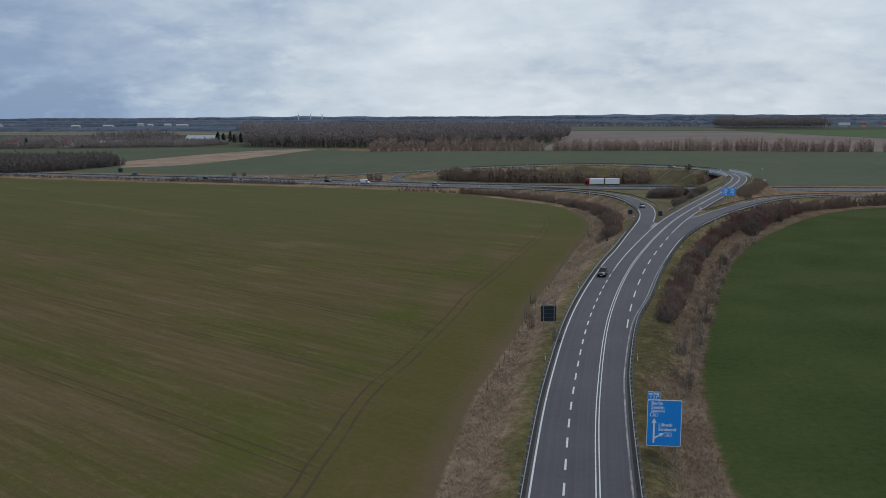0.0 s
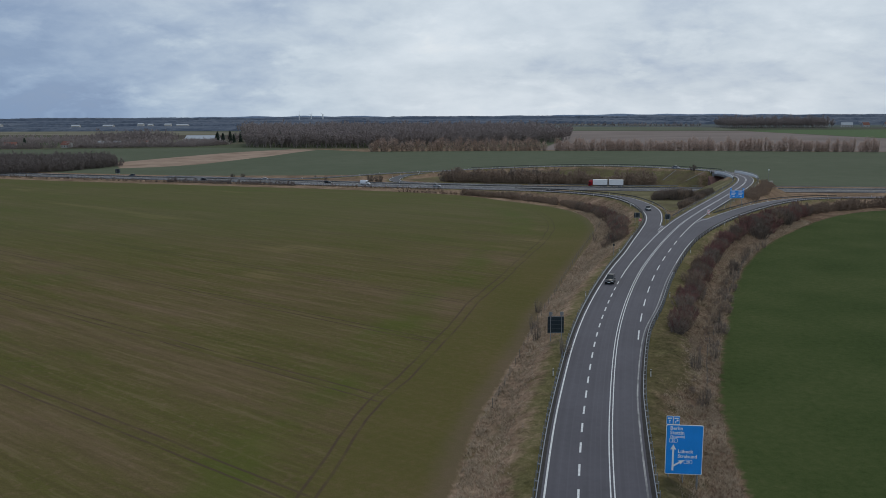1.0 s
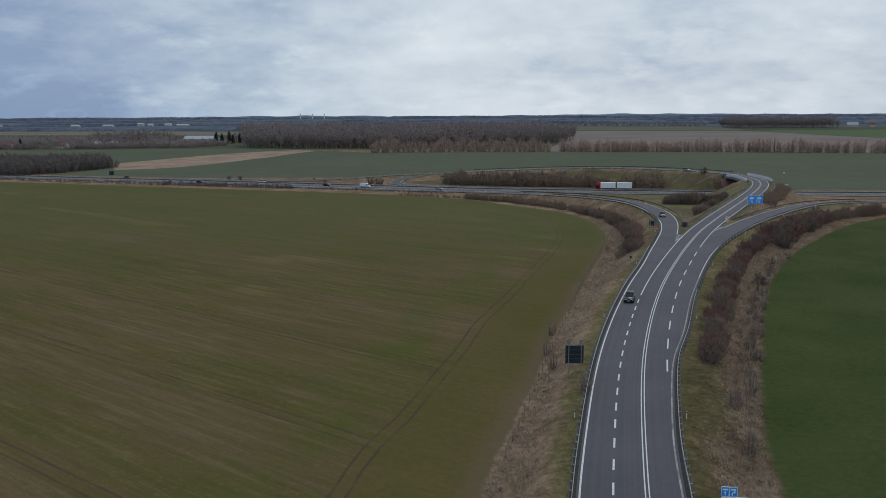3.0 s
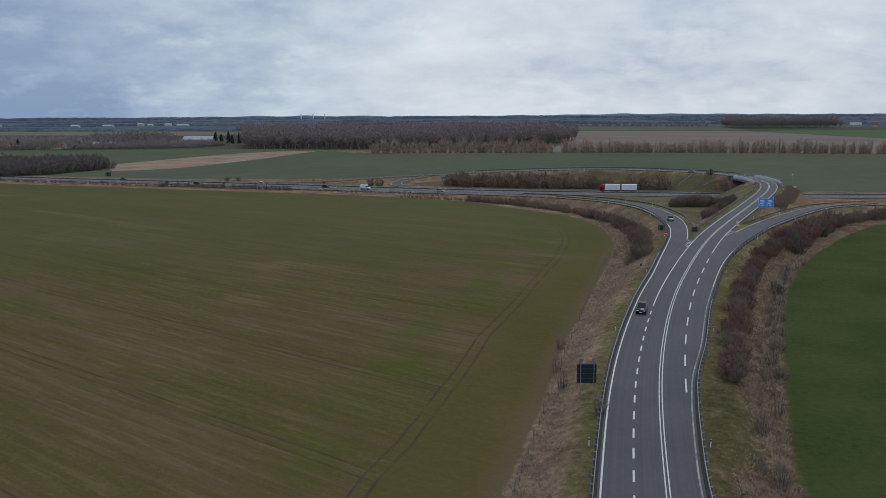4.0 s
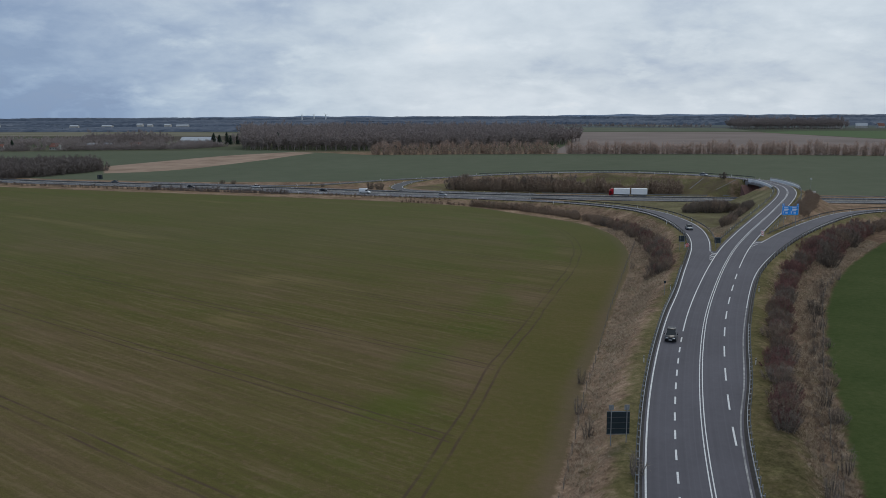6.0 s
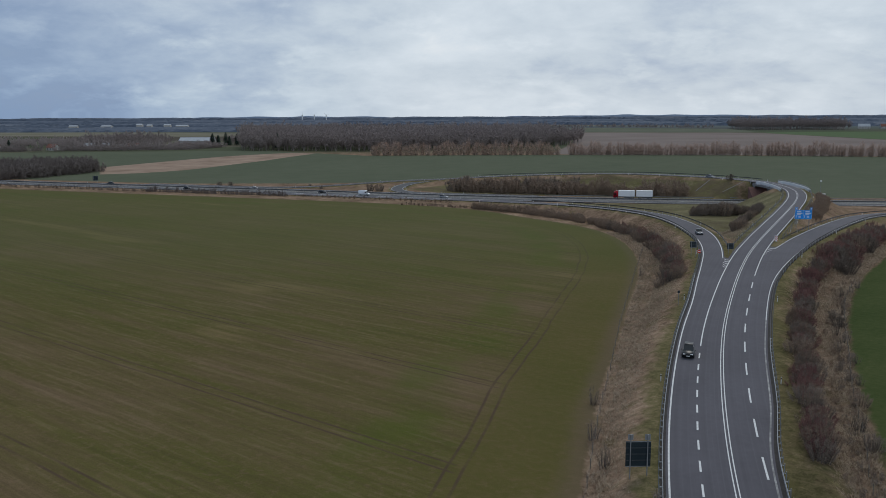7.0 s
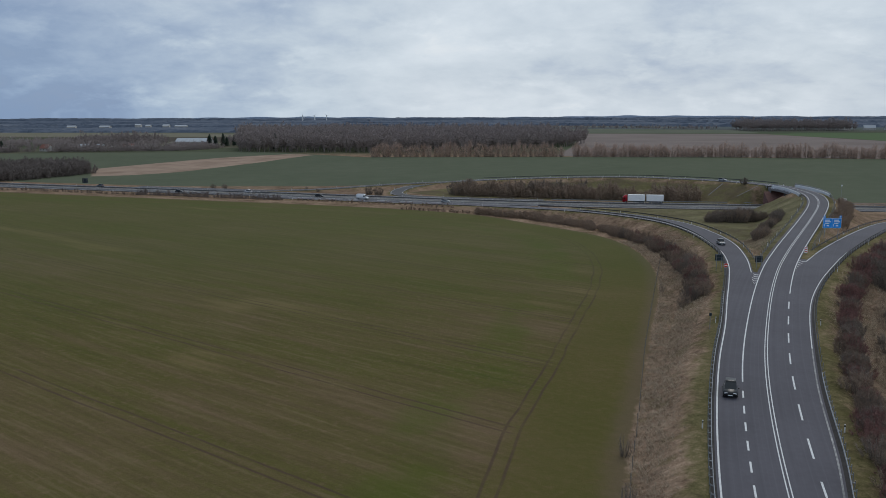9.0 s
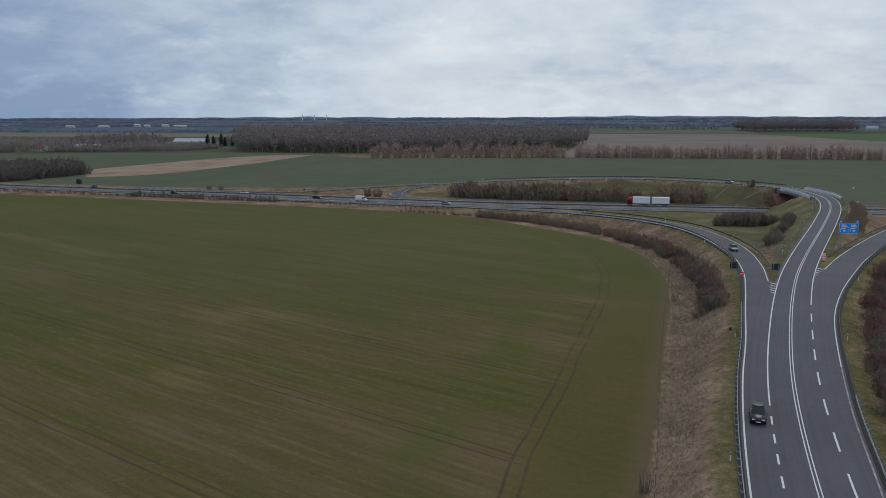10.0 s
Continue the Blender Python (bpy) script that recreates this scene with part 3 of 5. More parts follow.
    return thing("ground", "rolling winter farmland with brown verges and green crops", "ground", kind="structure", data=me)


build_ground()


# ---- roads ----
def carriageway(name, label, a, b, mat, ref=None, cols=3, lift=0.0):
    return thing(name, label, "road", kind="structure", data=slab(name, a, b, mat, lift, 0.35, cols, ref))


road = carriageway("road", "grey asphalt country road with double white centre line", side(MAIN, -4.0), side(MAIN, 3.6), ASPHALT, MAIN, 8)
w_in = np.vstack([cut(side(MAIN, -4.0), -100, GORE_W), cut(side(WEST, 3.5), 253, 999)])
slip_west = carriageway("slip_road", "curved grey asphalt slip road joining the main road", resample(side(W_OUT, -0.3), 300), resample(w_in, 300), ASPHALT, MAIN, 4)
e_in = np.vstack([cut(side(MAIN, 3.6), -100, GORE_E), cut(side(EAST, -3.5), 262.5, 999)])
slip_east = carriageway("slip_road", "curved grey asphalt slip road leaving the main road", resample(e_in, 400), resample(side(E_OUT, 0.3), 400), ASPHALT, MAIN, 4)
loop_road = carriageway("loop_road", "tight asphalt loop ramp down to the motorway", side(LOOP, -3.4), side(LOOP, 3.4), ASPHALT_PALE, None, 2, -0.004)
merge_road = carriageway("slip_road", "asphalt ramp merging with the far carriageway", side(MERGE, -3.3), side(MERGE, 3.3), ASPHALT_PALE, None, 2, -0.008)
motorway_south = carriageway("motorway", "straight pale asphalt motorway carriageway", side(MOTORWAY, 1.8), side(MOTORWAY, 11.8), ASPHALT_PALE, None, 2)
motorway_north = carriageway("motorway", "straight pale asphalt motorway carriageway", side(MOTORWAY, -11.8), side(MOTORWAY, -1.8), ASPHALT_PALE, None, 2)
median = thing("median", "gravel and dry grass strip between motorway carriageways", "median", kind="structure", data=slab("median", side(MOTORWAY, -1.8), side(MOTORWAY, 1.8), GRAVEL, -0.05, 0.3, 1))


def line_on(parent, name, line, off, width, lift=0.016, mat=None):
    v, f = stripe(line, off, width, lift)
    return part(name, mesh(name, v, f, mat or PAINT), mat or PAINT, parent)


def dashes_on(parent, line, off, width, dash, gap, s0, s1):
    s = s0
    while s < s1:
        line_on(parent, "dash", sub(line, s, s + dash), off, width)
        s += dash + gap


def along(line, y):
    """Length along the line at which it first reaches y."""
    g = np.r_[0, np.cumsum(np.linalg.norm(np.diff(line[:, :2], axis=0), axis=1))]
    return g[np.argmax(line[:, 1] >= y)]


line_on(road, "centre_line", MAIN, -0.19, 0.13)
line_on(road, "centre_line", MAIN, 0.19, 0.13)
lw, le = side(MAIN, -LANE), side(MAIN, LANE + 0.05)
dashes_on(road, MAIN, -LANE, 0.22, 2.8, 3.01, 100.16, 241.5)
line_on(road, "edge_line", sub(lw, along(lw, 181), length(lw) - 5), 0, 0.19)
dashes_on(road, MAIN, LANE + 0.05, 0.22, 5.78, 5.83, 198.56, along(MAIN, 224))
line_on(road, "edge_line", sub(le, along(le, 232), length(le) - 5), 0, 0.19)
line_on(slip_west, "edge_line", W_OUT, 0.05, 0.20)
line_on(slip_west, "edge_line", sub(side(WEST, 3.1), 0, length(WEST)), 0, 0.19)
line_on(slip_east, "edge_line", sub(E_OUT, 0, along(E_OUT, 196)), -0.05, 0.2, 0.016, WORN_PAINT)
line_on(slip_east, "edge_line", sub(E_OUT, along(E_OUT, 196), length(E_OUT)), -0.05, 0.16)
# dark brown strip outside each edge line, below the rails
for parent, edge, s in ((slip_west, W_OUT, -1), (slip_east, E_OUT, 1)):
    a, b = (side(edge, -0.85), side(edge, -0.3)) if s < 0 else (side(edge, 0.3), side(edge, 0.9))
    part("shoulder", slab("shoulder", a, b, SHOULDER, -0.012, 0.35, 1), SHOULDER, parent, "dark shoulder strip")
line_on(slip_east, "edge_line", sub(side(EAST, -3.1), 3, length(EAST)), 0, 0.19)
for o in (-3.0, 3.0):
    line_on(loop_road, "edge_line", LOOP, o, 0.18)
    line_on(merge_road, "edge_line", MERGE, o, 0.2)
for sgn, mw in ((1, motorway_south), (-1, motorway_north)):
    line_on(mw, "edge_line", MOTORWAY, sgn * 2.3, 0.3)
    line_on(mw, "edge_line", MOTORWAY, sgn * 10.0, 0.3)
    g0 = np.r_[0, np.cumsum(np.linalg.norm(np.diff(MOTORWAY[:, :2], axis=0), axis=1))]
    sa, sb = np.interp([-420, 330], MOTORWAY[:, 0], g0)
    dashes_on(mw, MOTORWAY, sgn * 6.1, 0.24, 6.0, 12.0, sa, sb)
# block marking where the slip road joins
dashes_on(motorway_south, MOTORWAY, 11.2, 0.4, 6.0, 6.0, *np.interp([-75, 10], MOTORWAY[:, 0], g0))


def chevrons(parent, tip, left, right, count, flip):
    """Slanted white bars between two lines that part."""
    for k in range(count):
        f0 = 0.35 + 0.65 * k / count
        a = Vector(tip).lerp(Vector(left), f0)
        b = Vector(tip).lerp(Vector(right), f0)
        m = (a + b) / 2 + (Vector(left) + Vector(right) - 2 * Vector(tip)).normalized() * flip
        d = (Vector(left) + Vector(right) - 2 * Vector(tip)).normalized() * 0.5
        up = Vector((0, 0, 0.02))
        v = [a + up, m + up, b + up, b + d + up, m + d + up, a + d + up]
        part("chevron", mesh("chevron", v, [[0, 1, 4, 5], [1, 2, 3, 4]], PAINT), PAINT, parent)
    v = [Vector(tip) + Vector((0, 0, 0.001)), Vector(right) + Vector((0, 0, 0.001)), Vector(left) + Vector((0, 0, 0.001))]
    part("gore_paving", mesh("gore_paving", v, [[0, 1, 2]], ASPHALT), ASPHALT, parent)


def at_y(line, y):
    k = np.argmax(line[:, 1] >= y)
    return tuple(line[k])


chevrons(road, at_y(side(MAIN, -LANE - 0.2), 238), at_y(side(WEST, 3.0), 254.6), at_y(side(MAIN, -LANE - 0.1), 252), 5, -0.9)
chevrons(road, at_y(side(MAIN, LANE + 0.2), 250), at_y(side(MAIN, LANE + 0.1), 268), at_y(side(EAST, -3.0), 268), 5, -0.9)


# ---- guard rails ----
def rail_mesh(line, height=0.62):
    """A W-shaped steel beam along the line."""
    prof = [(0.0, 0.155), (0.05, 0.12), (0.05, 0.06), (0.0, 0.0), (0.05, -0.06), (0.05, -0.12), (0.0, -0.155), (-0.02, -0.155), (0.03, -0.10), (0.03, -0.06), (-0.025, 0.0), (0.03, 0.06), (0.03, 0.10), (-0.02, 0.155)]
    n, m = len(line), len(prof)
    rows = [side(line, o) + np.array([0, 0, height + h]) for o, h in prof]
    v = np.vstack(rows)
    f = [[i * n + k, ((i + 1) % m) * n + k, ((i + 1) % m) * n + k + 1, i * n + k + 1] for i in range(m) for k in range(n - 1)]
    return mesh("beam", v, f, STEEL)


POST = None


def guard_rail(line, face, label, spacing=2.0, posts_apart=True, mat=None):
    """A rail on steel posts; face +1 has the posts to the right of the line, -1 to its left."""
    global POST
    t = thing("guard_rail", label, "guard rail", "guard rails")
    beam = part("beam", rail_mesh(line if face > 0 else line[::-1]), STEEL, t)
    if mat:
        beam.data.materials[0] = mat
    if POST is None:
        bm = join(box(-0.05, 0.05, -0.03, 0.03, -0.9, 0.86, 0.008), box(-0.32, 0.0, -0.035, 0.035, 0.56, 0.68, 0.01))
        POST = bpy.data.meshes.new("post")
        bm.to_mesh(POST)
        bm.free()
        POST.materials.append(STEEL)
    g = length(line)
    n = int(g / spacing)
    pts = resample(line, n + 1)
    tang = np.gradient(pts[:, :2], axis=0)
    many = []
    for p, d in zip(pts, tang):
        a = math.degrees(math.atan2(d[1], d[0])) - 90 + (0 if face > 0 else 180)
        m = pose(*p, 0, 0, a) @ pose(0.36, 0, 0)
        if posts_apart:
            part("post", POST, STEEL, t, m=m)
        else:
            many.append(m)
    if many:
        bm = bmesh.new()
        for m in many:
            bmesh.ops.create_cube(bm, size=1, matrix=m @ Matrix.Translation((0, 0, 0)) @ Matrix.Diagonal((0.1, 0.06, 1.7, 1)))
        tagged(part("post_row", bm, STEEL, t), kind="stuff")
    return t


gl = side(W_OUT, -0.62)
guard_rail(sub(gl, along(gl, 50), along(gl, 232)), -1, "galvanised guard rail along the verge of the main road", 2.0)
guard_rail(sub(gl, along(gl, 232.5), along(gl, 400)), -1, "dull steel guard rail round the slip road bend", 4.0, False, STEEL_MID)
gr = side(E_OUT, 0.66)
guard_rail(sub(gr, along(gr, 50), along(gr, 182)), 1, "galvanised guard rail beside the main road", 2.0)
guard_rail(sub(gr, along(gr, 182.5), along(gr, 385)), 1, "dull steel guard rail round the outer bend", 4.0, False, STEEL_MID)
ml, mr = side(MAIN, -5.0), side(MAIN, 5.0)
guard_rail(sub(ml, along(ml, 268), along(ml, 410)), -1, "dull steel guard rail on the bridge approach", 4.0, False, STEEL_MID)
guard_rail(sub(mr, along(mr, 282), along(mr, 404)), 1, "dull steel guard rail on the bridge approach", 4.0, False, STEEL_MID)
el = side(EAST, -4.5)
guard_rail(sub(el, 18, 170), -1, "dull steel guard rail on the inner bend", 4.0, False, STEEL_MID)
wr = side(WEST, 4.5)
guard_rail(sub(wr, 14, 190), 1, "dull steel guard rail on the inner bend", 4.0, False, STEEL_MID)
g_out = side(MAIN, 5.0)
guard_rail(sub(g_out, along(g_out, 462), length(g_out) - 20), 1, "dull steel guard rail along the far ramp", 4.0, False, STEEL_DARK)
for sgn in (-1.0, 1.0):
    guard_rail(sub(side(MOTORWAY, sgn * 0.7), *np.interp([-560, 520], MOTORWAY[:, 0], g0)), sgn, "weathered double guard rail on the motorway median", 4.0, False, STEEL_DARK)
guard_rail(sub(side(MOTORWAY, -12.6), *np.interp([55, 420], MOTORWAY[:, 0], g0)), -1, "guard rail at the motorway edge", 4.0, False)


# ---- bridge ----
def build_bridge():
    b = thing("bridge", "concrete overpass with pale parapets above the motorway", "bridge")
    g = np.r_[0, np.cumsum(np.linalg.norm(np.diff(MAIN[:, :2], axis=0), axis=1))]
    gap, _ = nearest(A_THIN, MAIN[:, :2])
    mid = g[gap.argmin()]
    deck = sub(MAIN, mid - 16, mid + 12)
    part("deck", slab("deck", side(deck, -5.9), side(deck, 5.9), CONCRETE_DARK, -0.36, 1.25, 2), CONCRETE_DARK, b, "stained concrete bridge deck")
    for o in (-5.6, 5.6):
        cap = sub(MAIN, mid - 36, mid + 9)
        a, c = side(cap, o - 0.3), side(cap, o + 0.3)
        part("parapet", slab("parapet", a, c, PARAPET, 0.75, 1.5, 1), PARAPET, b, "pale concrete parapet cap")
        rail = side(cap, o)
        for h in (0.95, 1.15, 1.35):
            me = slab("rail", side(rail, -0.045), side(rail, 0.045), STEEL, h, 0.09, 1)
            part("rail", me, STEEL, b)
        for p in resample(rail, 24):
            part("baluster", tube((p[0], p[1], p[2] + 0.6), (p[0], p[1], p[2] + 1.35), 0.045, n=6), STEEL, b)
    # abutments and a middle pier row
    for s in (mid - 14.2, mid + 11):
        p = sub(MAIN, s - 1.0, s + 1.0)
        part("abutment", slab("abutment", side(p, -5.6), side(p, 5.6), CONCRETE_DARK, -1.6, 7.5, 1), CONCRETE_DARK, b)
    # paved slopes running down from the abutments to the carriageways
    for s, way in ((mid - 14.2, 1), (mid + 11, -1)):
        top, toe = sub(MAIN, s, s + 1.0), sub(MAIN, s + way * 7.5, s + way * 7.5 + 1.0)
        v = []
        for o in (-8.5, 8.5):
            p, q = side(top, o)[0], side(toe, o)[0]
            v += [(p[0], p[1], 1.6), (q[0], q[1], -4.6), (p[0], p[1], -5.4), (q[0], q[1], -5.4)]
        part("paved_slope", mesh("paved_slope", v, [[0, 1, 5, 4], [0, 2, 3, 1], [4, 5, 7, 6], [0, 4, 6, 2], [1, 3, 7, 5]], SLOPE_STONE), SLOPE_STONE, b, "red-brown paved slope below the bridge")
    for o in (-3.6, 0, 3.6):
        q = side(sub(MAIN, mid - 2, mid + 2), o)[1]
        part("pier", tube((q[0], q[1], -5.2), (q[0], q[1], 2.3), 0.45, n=14), CONCRETE_DARK, b)
    return b


build_bridge()


def bank_strip(a, b, w, label):
    """A concrete channel laid down a bank."""
    n = 12
    xy = np.linspace(a, b, n)
    z = ground_height(xy) + 0.09
    ln = np.c_[xy, z]
    return thing("drain_channel", label, "drain", data=slab("drain_channel", side(ln, -w / 2), side(ln, w / 2), CONCRETE_DARK, 0.03, 0.2, 2))


bank_strip((143.2, 478.0), (134.5, 472.5), 0.4, "grey concrete drain channel down the grass bank")
bank_strip((153.0, 459.0), (143.0, 458.5), 0.4, "grey concrete drain channel beside the bridge")


# ---- signs ----
def lettering(text, size, parent, x, y, z, mat):
    """Raised letters of a sign, facing -y, with the left end of the line at x."""
    cu = bpy.data.curves.new("lettering", "FONT")
    cu.body, cu.size, cu.extrude = text, size, 0.006
    cu.resolution_u, cu.offset = 2, size * 0.018
    tmp = bpy.data.objects.new("lettering", cu)
    scene.collection.objects.link(tmp)
    me = bpy.data.meshes.new_from_object(tmp)
    bpy.data.objects.remove(tmp)
    me.materials.clear()
    me.materials.append(mat)
    return part("lettering", me, mat, parent, m=pose(x, y, z, 90))


def plate(w, h, thick=0.05, r=0.12):
    """An upright panel with rounded corners, its face towards -y, its lower left corner at the origin."""
    v = []
    for cx, cz, a0 in ((w - r, r, -90), (w - r, h - r, 0), (r, h - r, 90), (r, r, 180)):
        v += [(cx + r * math.cos(radians(a0 + a)), cz + r * math.sin(radians(a0 + a))) for a in (0, 30, 60, 90)]
    n = len(v)
    vs = [(x, 0, z) for x, z in v] + [(x, thick, z) for x, z in v]
    return vs, [list(range(n)), list(range(2 * n - 1, n - 1, -1))] + [[(k + 1) % n, k, n + k, n + (k + 1) % n] for k in range(n)]


def board(parent, name, x, y, z, w, h, mat, label="", thick=0.05, r=0.12):
    return part(name, mesh(name, *plate(w, h, thick, r), mat), mat, parent, label, pose(x, y, z))


def bars(parent, x, y, z, w, h, mat=None):
    return part("bar", box(0, w, -0.006, 0.0, 0, h), mat or SIGN_WHITE, parent, m=pose(x, y, z))


def poly(parent, name, pts, y, mat):
    n = len(pts)
    v = [(a, y, b) for a, b in pts] + [(a, y + 0.005, b) for a, b in pts]
    f = [list(range(n)), list(range(2 * n - 1, n - 1, -1))] + [[(k + 1) % n, k, n + k, n + (k + 1) % n] for k in range(n)]
    return part(name, mesh(name, v, f, mat), mat, parent)


def land(x, y):
    return float(ground_height([(x, y)])[0])


def big_sign():
    gz = land(26.5, 86.0)
    s = thing("direction_sign", "large blue motorway direction sign with white lettering on posts", "road sign", at=(24.7, 86.0, gz), turn=-8)
    s.matrix_world = s.matrix_world @ Matrix.Scale(1.065, 4)
    b = (0.03 - gz) / 1.065
    rim = board(s, "rim", 0, 0, b, 3.42, 4.88, SIGN_WHITE, "white sign border")
    face = board(s, "panel", 0.06, -0.008, b + 0.06, 3.30, 4.76, BLUE, "blue retroreflective panel", 0.006)
    y = -0.012
    for txt, size, x, z in (("Berlin", 0.50, 0.36, 4.38), ("Stettin", 0.50, 0.36, 3.94), ("(Szczecin)", 0.34, 0.38, 3.62), ("Lübeck", 0.48, 1.14, 2.12), ("Stralsund", 0.48, 1.14, 1.64)):
        lettering(txt, size, s, x, y, b + z, SIGN_WHITE)
    for x, z in ((0.30, 3.14), (1.72, 1.06)):
        board(s, "route_shield", x, y - 0.004, b + z, 0.78, 0.40, SIGN_WHITE, "white route number frame", 0.006, 0.1)
        board(s, "route_field", x + 0.04, y - 0.010, b + z + 0.04, 0.70, 0.32, BLUE, "", 0.006, 0.08)
        lettering("20", 0.34, s, x + 0.22, y - 0.012, b + z + 0.08, SIGN_WHITE)
    poly(s, "arrow", [(0.62, b + 0.35), (0.80, b + 0.35), (0.80, b + 0.75), (1.35, b + 1.12), (1.42, b + 0.98), (1.75, b + 1.42), (1.20, b + 1.36), (1.28, b + 1.24), (0.80, b + 0.95), (0.80, b + 2.45), (0.98, b + 2.45), (0.71, b + 2.95), (0.44, b + 2.45), (0.62, b + 2.45)], y - 0.004, SIGN_WHITE)
    for k in range(2):
        x = 0.0 + 0.62 * k
        board(s, "tab_rim", x, 0, b + 4.92, 0.60, 0.80, SIGN_WHITE, "white tab border", 0.05, 0.06)
        board(s, "tab", x + 0.03, -0.008, b + 4.95, 0.54, 0.74, BLUE, "blue lane tab", 0.006, 0.05)
        bars(s, x + 0.1, y, b + 5.44, 0.38, 0.13)
        pts = [(0.27, 5.02), (0.33, 5.02), (0.33, 5.24), (0.40, 5.24), (0.30, 5.38), (0.20, 5.24), (0.27, 5.24)] if k == 0 else [(0.18, 5.02), (0.24, 5.02), (0.24, 5.2), (0.36, 5.26), (0.36, 5.18), (0.5, 5.31), (0.36, 5.42), (0.36, 5.33), (0.18, 5.25)]
        poly(s, "arrow", [(x + a, b + c) for a, c in pts], y, SIGN_WHITE)
    for x in (0.35, 1.7, 3.05):
        part("post", join(tube((x, 0.14, -1.8), (x, 0.14, b + 4.8), 0.055), tube((x, 0.62, -0.6), (x, 0.62, b + 3.2), 0.04), tube((x, 0.14, b + 3.2), (x, 0.62, b + 3.2), 0.03), tube((x, 0.62, 0.1), (x, 0.14, b + 0.6), 0.03), tube((x, 0.62, b + 1.6), (x, 0.14, b + 0.6), 0.03)), STEEL, s, "lattice steel post")
    for z in (0.8, 2.4, 4.0):
        part("cross_rail", box(0.1, 3.3, 0.055, 0.10, b + z, b + z + 0.08), STEEL, s)


big_sign()


def back_sign(x, y, w, h, low, label, tabs=True, turn=0.0):
    """A sign seen from behind: ribbed dark panel on two posts."""
    gz = min(land(x, y), land(x + w, y))
    s = thing("sign_back", label, "road sign", at=(x, y, gz), turn=turn)
    board(s, "panel", 0, 0, low, w, h, SIGN_BACK, "dark grey sign back", 0.04, 0.06)
    for k in range(5):
        z = low + 0.03 + (h - 0.12) * k / 4
        part("rib", box(0.02, w - 0.02, -0.05, 0.0, z, z + 0.055, 0.006), STEEL_DARK if 0 < k < 4 else STEEL, s)
    for px in (0.18 * w, 0.86 * w):
        part("post", tube((px, -0.1, -0.8), (px, -0.1, low + h + (0.75 if tabs else 0.05)), 0.055), STEEL, s, "galvanised post")
        if tabs:
            board(s, "tab", px - 0.28, -0.03, low + h + 0.12, 0.56, 0.62, STEEL, "small grey lane tab back", 0.03, 0.04)
    return s


back_sign(20.42, 137.0, 2.6, 2.77, 1.08 - min(land(20.42, 137), land(23.02, 137)), "dark ribbed back of a direction sign in dry grass")
back_sign(64.3, 257.0, 1.7, 1.55, 2.2, "dark back of a sign beside the slip road", False)
back_sign(74.3, 259.5, 1.7, 1.55, 1.3, "dark back of a sign in the grass wedge", False)


def far_sign():
    gz = land(113, 303)
    s = thing("direction_sign", "blue two-part motorway sign on a steel post", "road sign", at=(109.9, 303, gz), turn=-4)
    b = 5.3 - gz
    board(s, "rim", 0, 0, b, 5.0, 2.75, SIGN_WHITE, "white sign border", 0.06, 0.1)
    for x0 in (0.05, 2.52):
        board(s, "panel", x0, -0.008, b + 0.05, 2.43, 2.65, BLUE, "blue panel", 0.006, 0.08)
        for k, (w, h) in enumerate(((1.3, 0.24), (1.6, 0.24), (1.2, 0.2))):
            bars(s, x0 + 0.5, -0.014, b + 2.1 - 0.45 * k, w, h)
        bars(s, x0 + 0.3, -0.014, b + 0.45, 0.14, 0.7)
        bars(s, x0 + 1.0, -0.014, b + 0.5, 0.7, 0.3)
    for x in (0.05, 4.4):
        board(s, "tab", x, -0.008, b + 2.8, 0.62, 0.7, BLUE, "blue lane tab", 0.04, 0.05)
        bars(s, x + 0.15, -0.014, b + 3.0, 0.3, 0.3)
    for x in (0.6, 4.3):
        part("post", tube((x, 0.12, -1.2), (x, 0.12, b + 3.3), 0.09), STEEL, s, "steel post")


far_sign()


def no_entry():
    gz = land(64.6, 250.9)
    s = thing("no_entry_sign", "round red no-entry sign with white bar on a pole", "road sign", at=(64.6, 250.9, gz))
    part("pole", tube((0, 0.03, -0.5), (0, 0.03, 2.75), 0.04), STEEL, s)
    part("disc", tube((0, -0.02, 2.35), (0, 0.0, 2.35), 0.45, n=32), RED, s, "red retroreflective disc")
    part("rim", tube((0, 0.0, 2.35), (0, 0.015, 2.35), 0.48, n=32), SIGN_WHITE, s)
    bars(s, -0.32, -0.022, 2.26, 0.64, 0.18)


no_entry()


def beacon(x, y):
    gz = land(x, y)
    s = thing("chevron_beacon", "red and white chevron beacon on the traffic island", "beacon", at=(x, y, gz))
    part("post", tube((0, 0.05, -0.4), (0, 0.05, 1.5), 0.04), STEEL, s)
    board(s, "panel", -0.45, 0, 0.35, 0.9, 1.5, SIGN_WHITE, "white panel", 0.03, 0.05)
    for z in (0.45, 0.95, 1.45):
        poly(s, "chevron", [(-0.42, z - 0.05), (0, z + 0.22), (0.42, z - 0.05), (0.42, z + 0.17), (0, z + 0.42), (-0.42, z + 0.17)] if z < 1.4 else [(-0.42, z - 0.05), (0, z + 0.22), (0.42, z - 0.05), (0.42, z + 0.12), (0, z + 0.36), (-0.42, z + 0.12)], -0.008, RED)


beacon(93.4, 276.2)


def mast(x, y, h, label):
    gz = land(x, y)
    s = thing("marker_post", label, "post", at=(x, y, gz))
    part("pole", tube((0, 0, -0.4), (0, 0, h), 0.045), STEEL, s)
    board(s, "plate", -0.22, -0.06, h - 0.55, 0.44, 0.5, SIGN_BACK, "dark plate seen from behind", 0.03, 0.05)


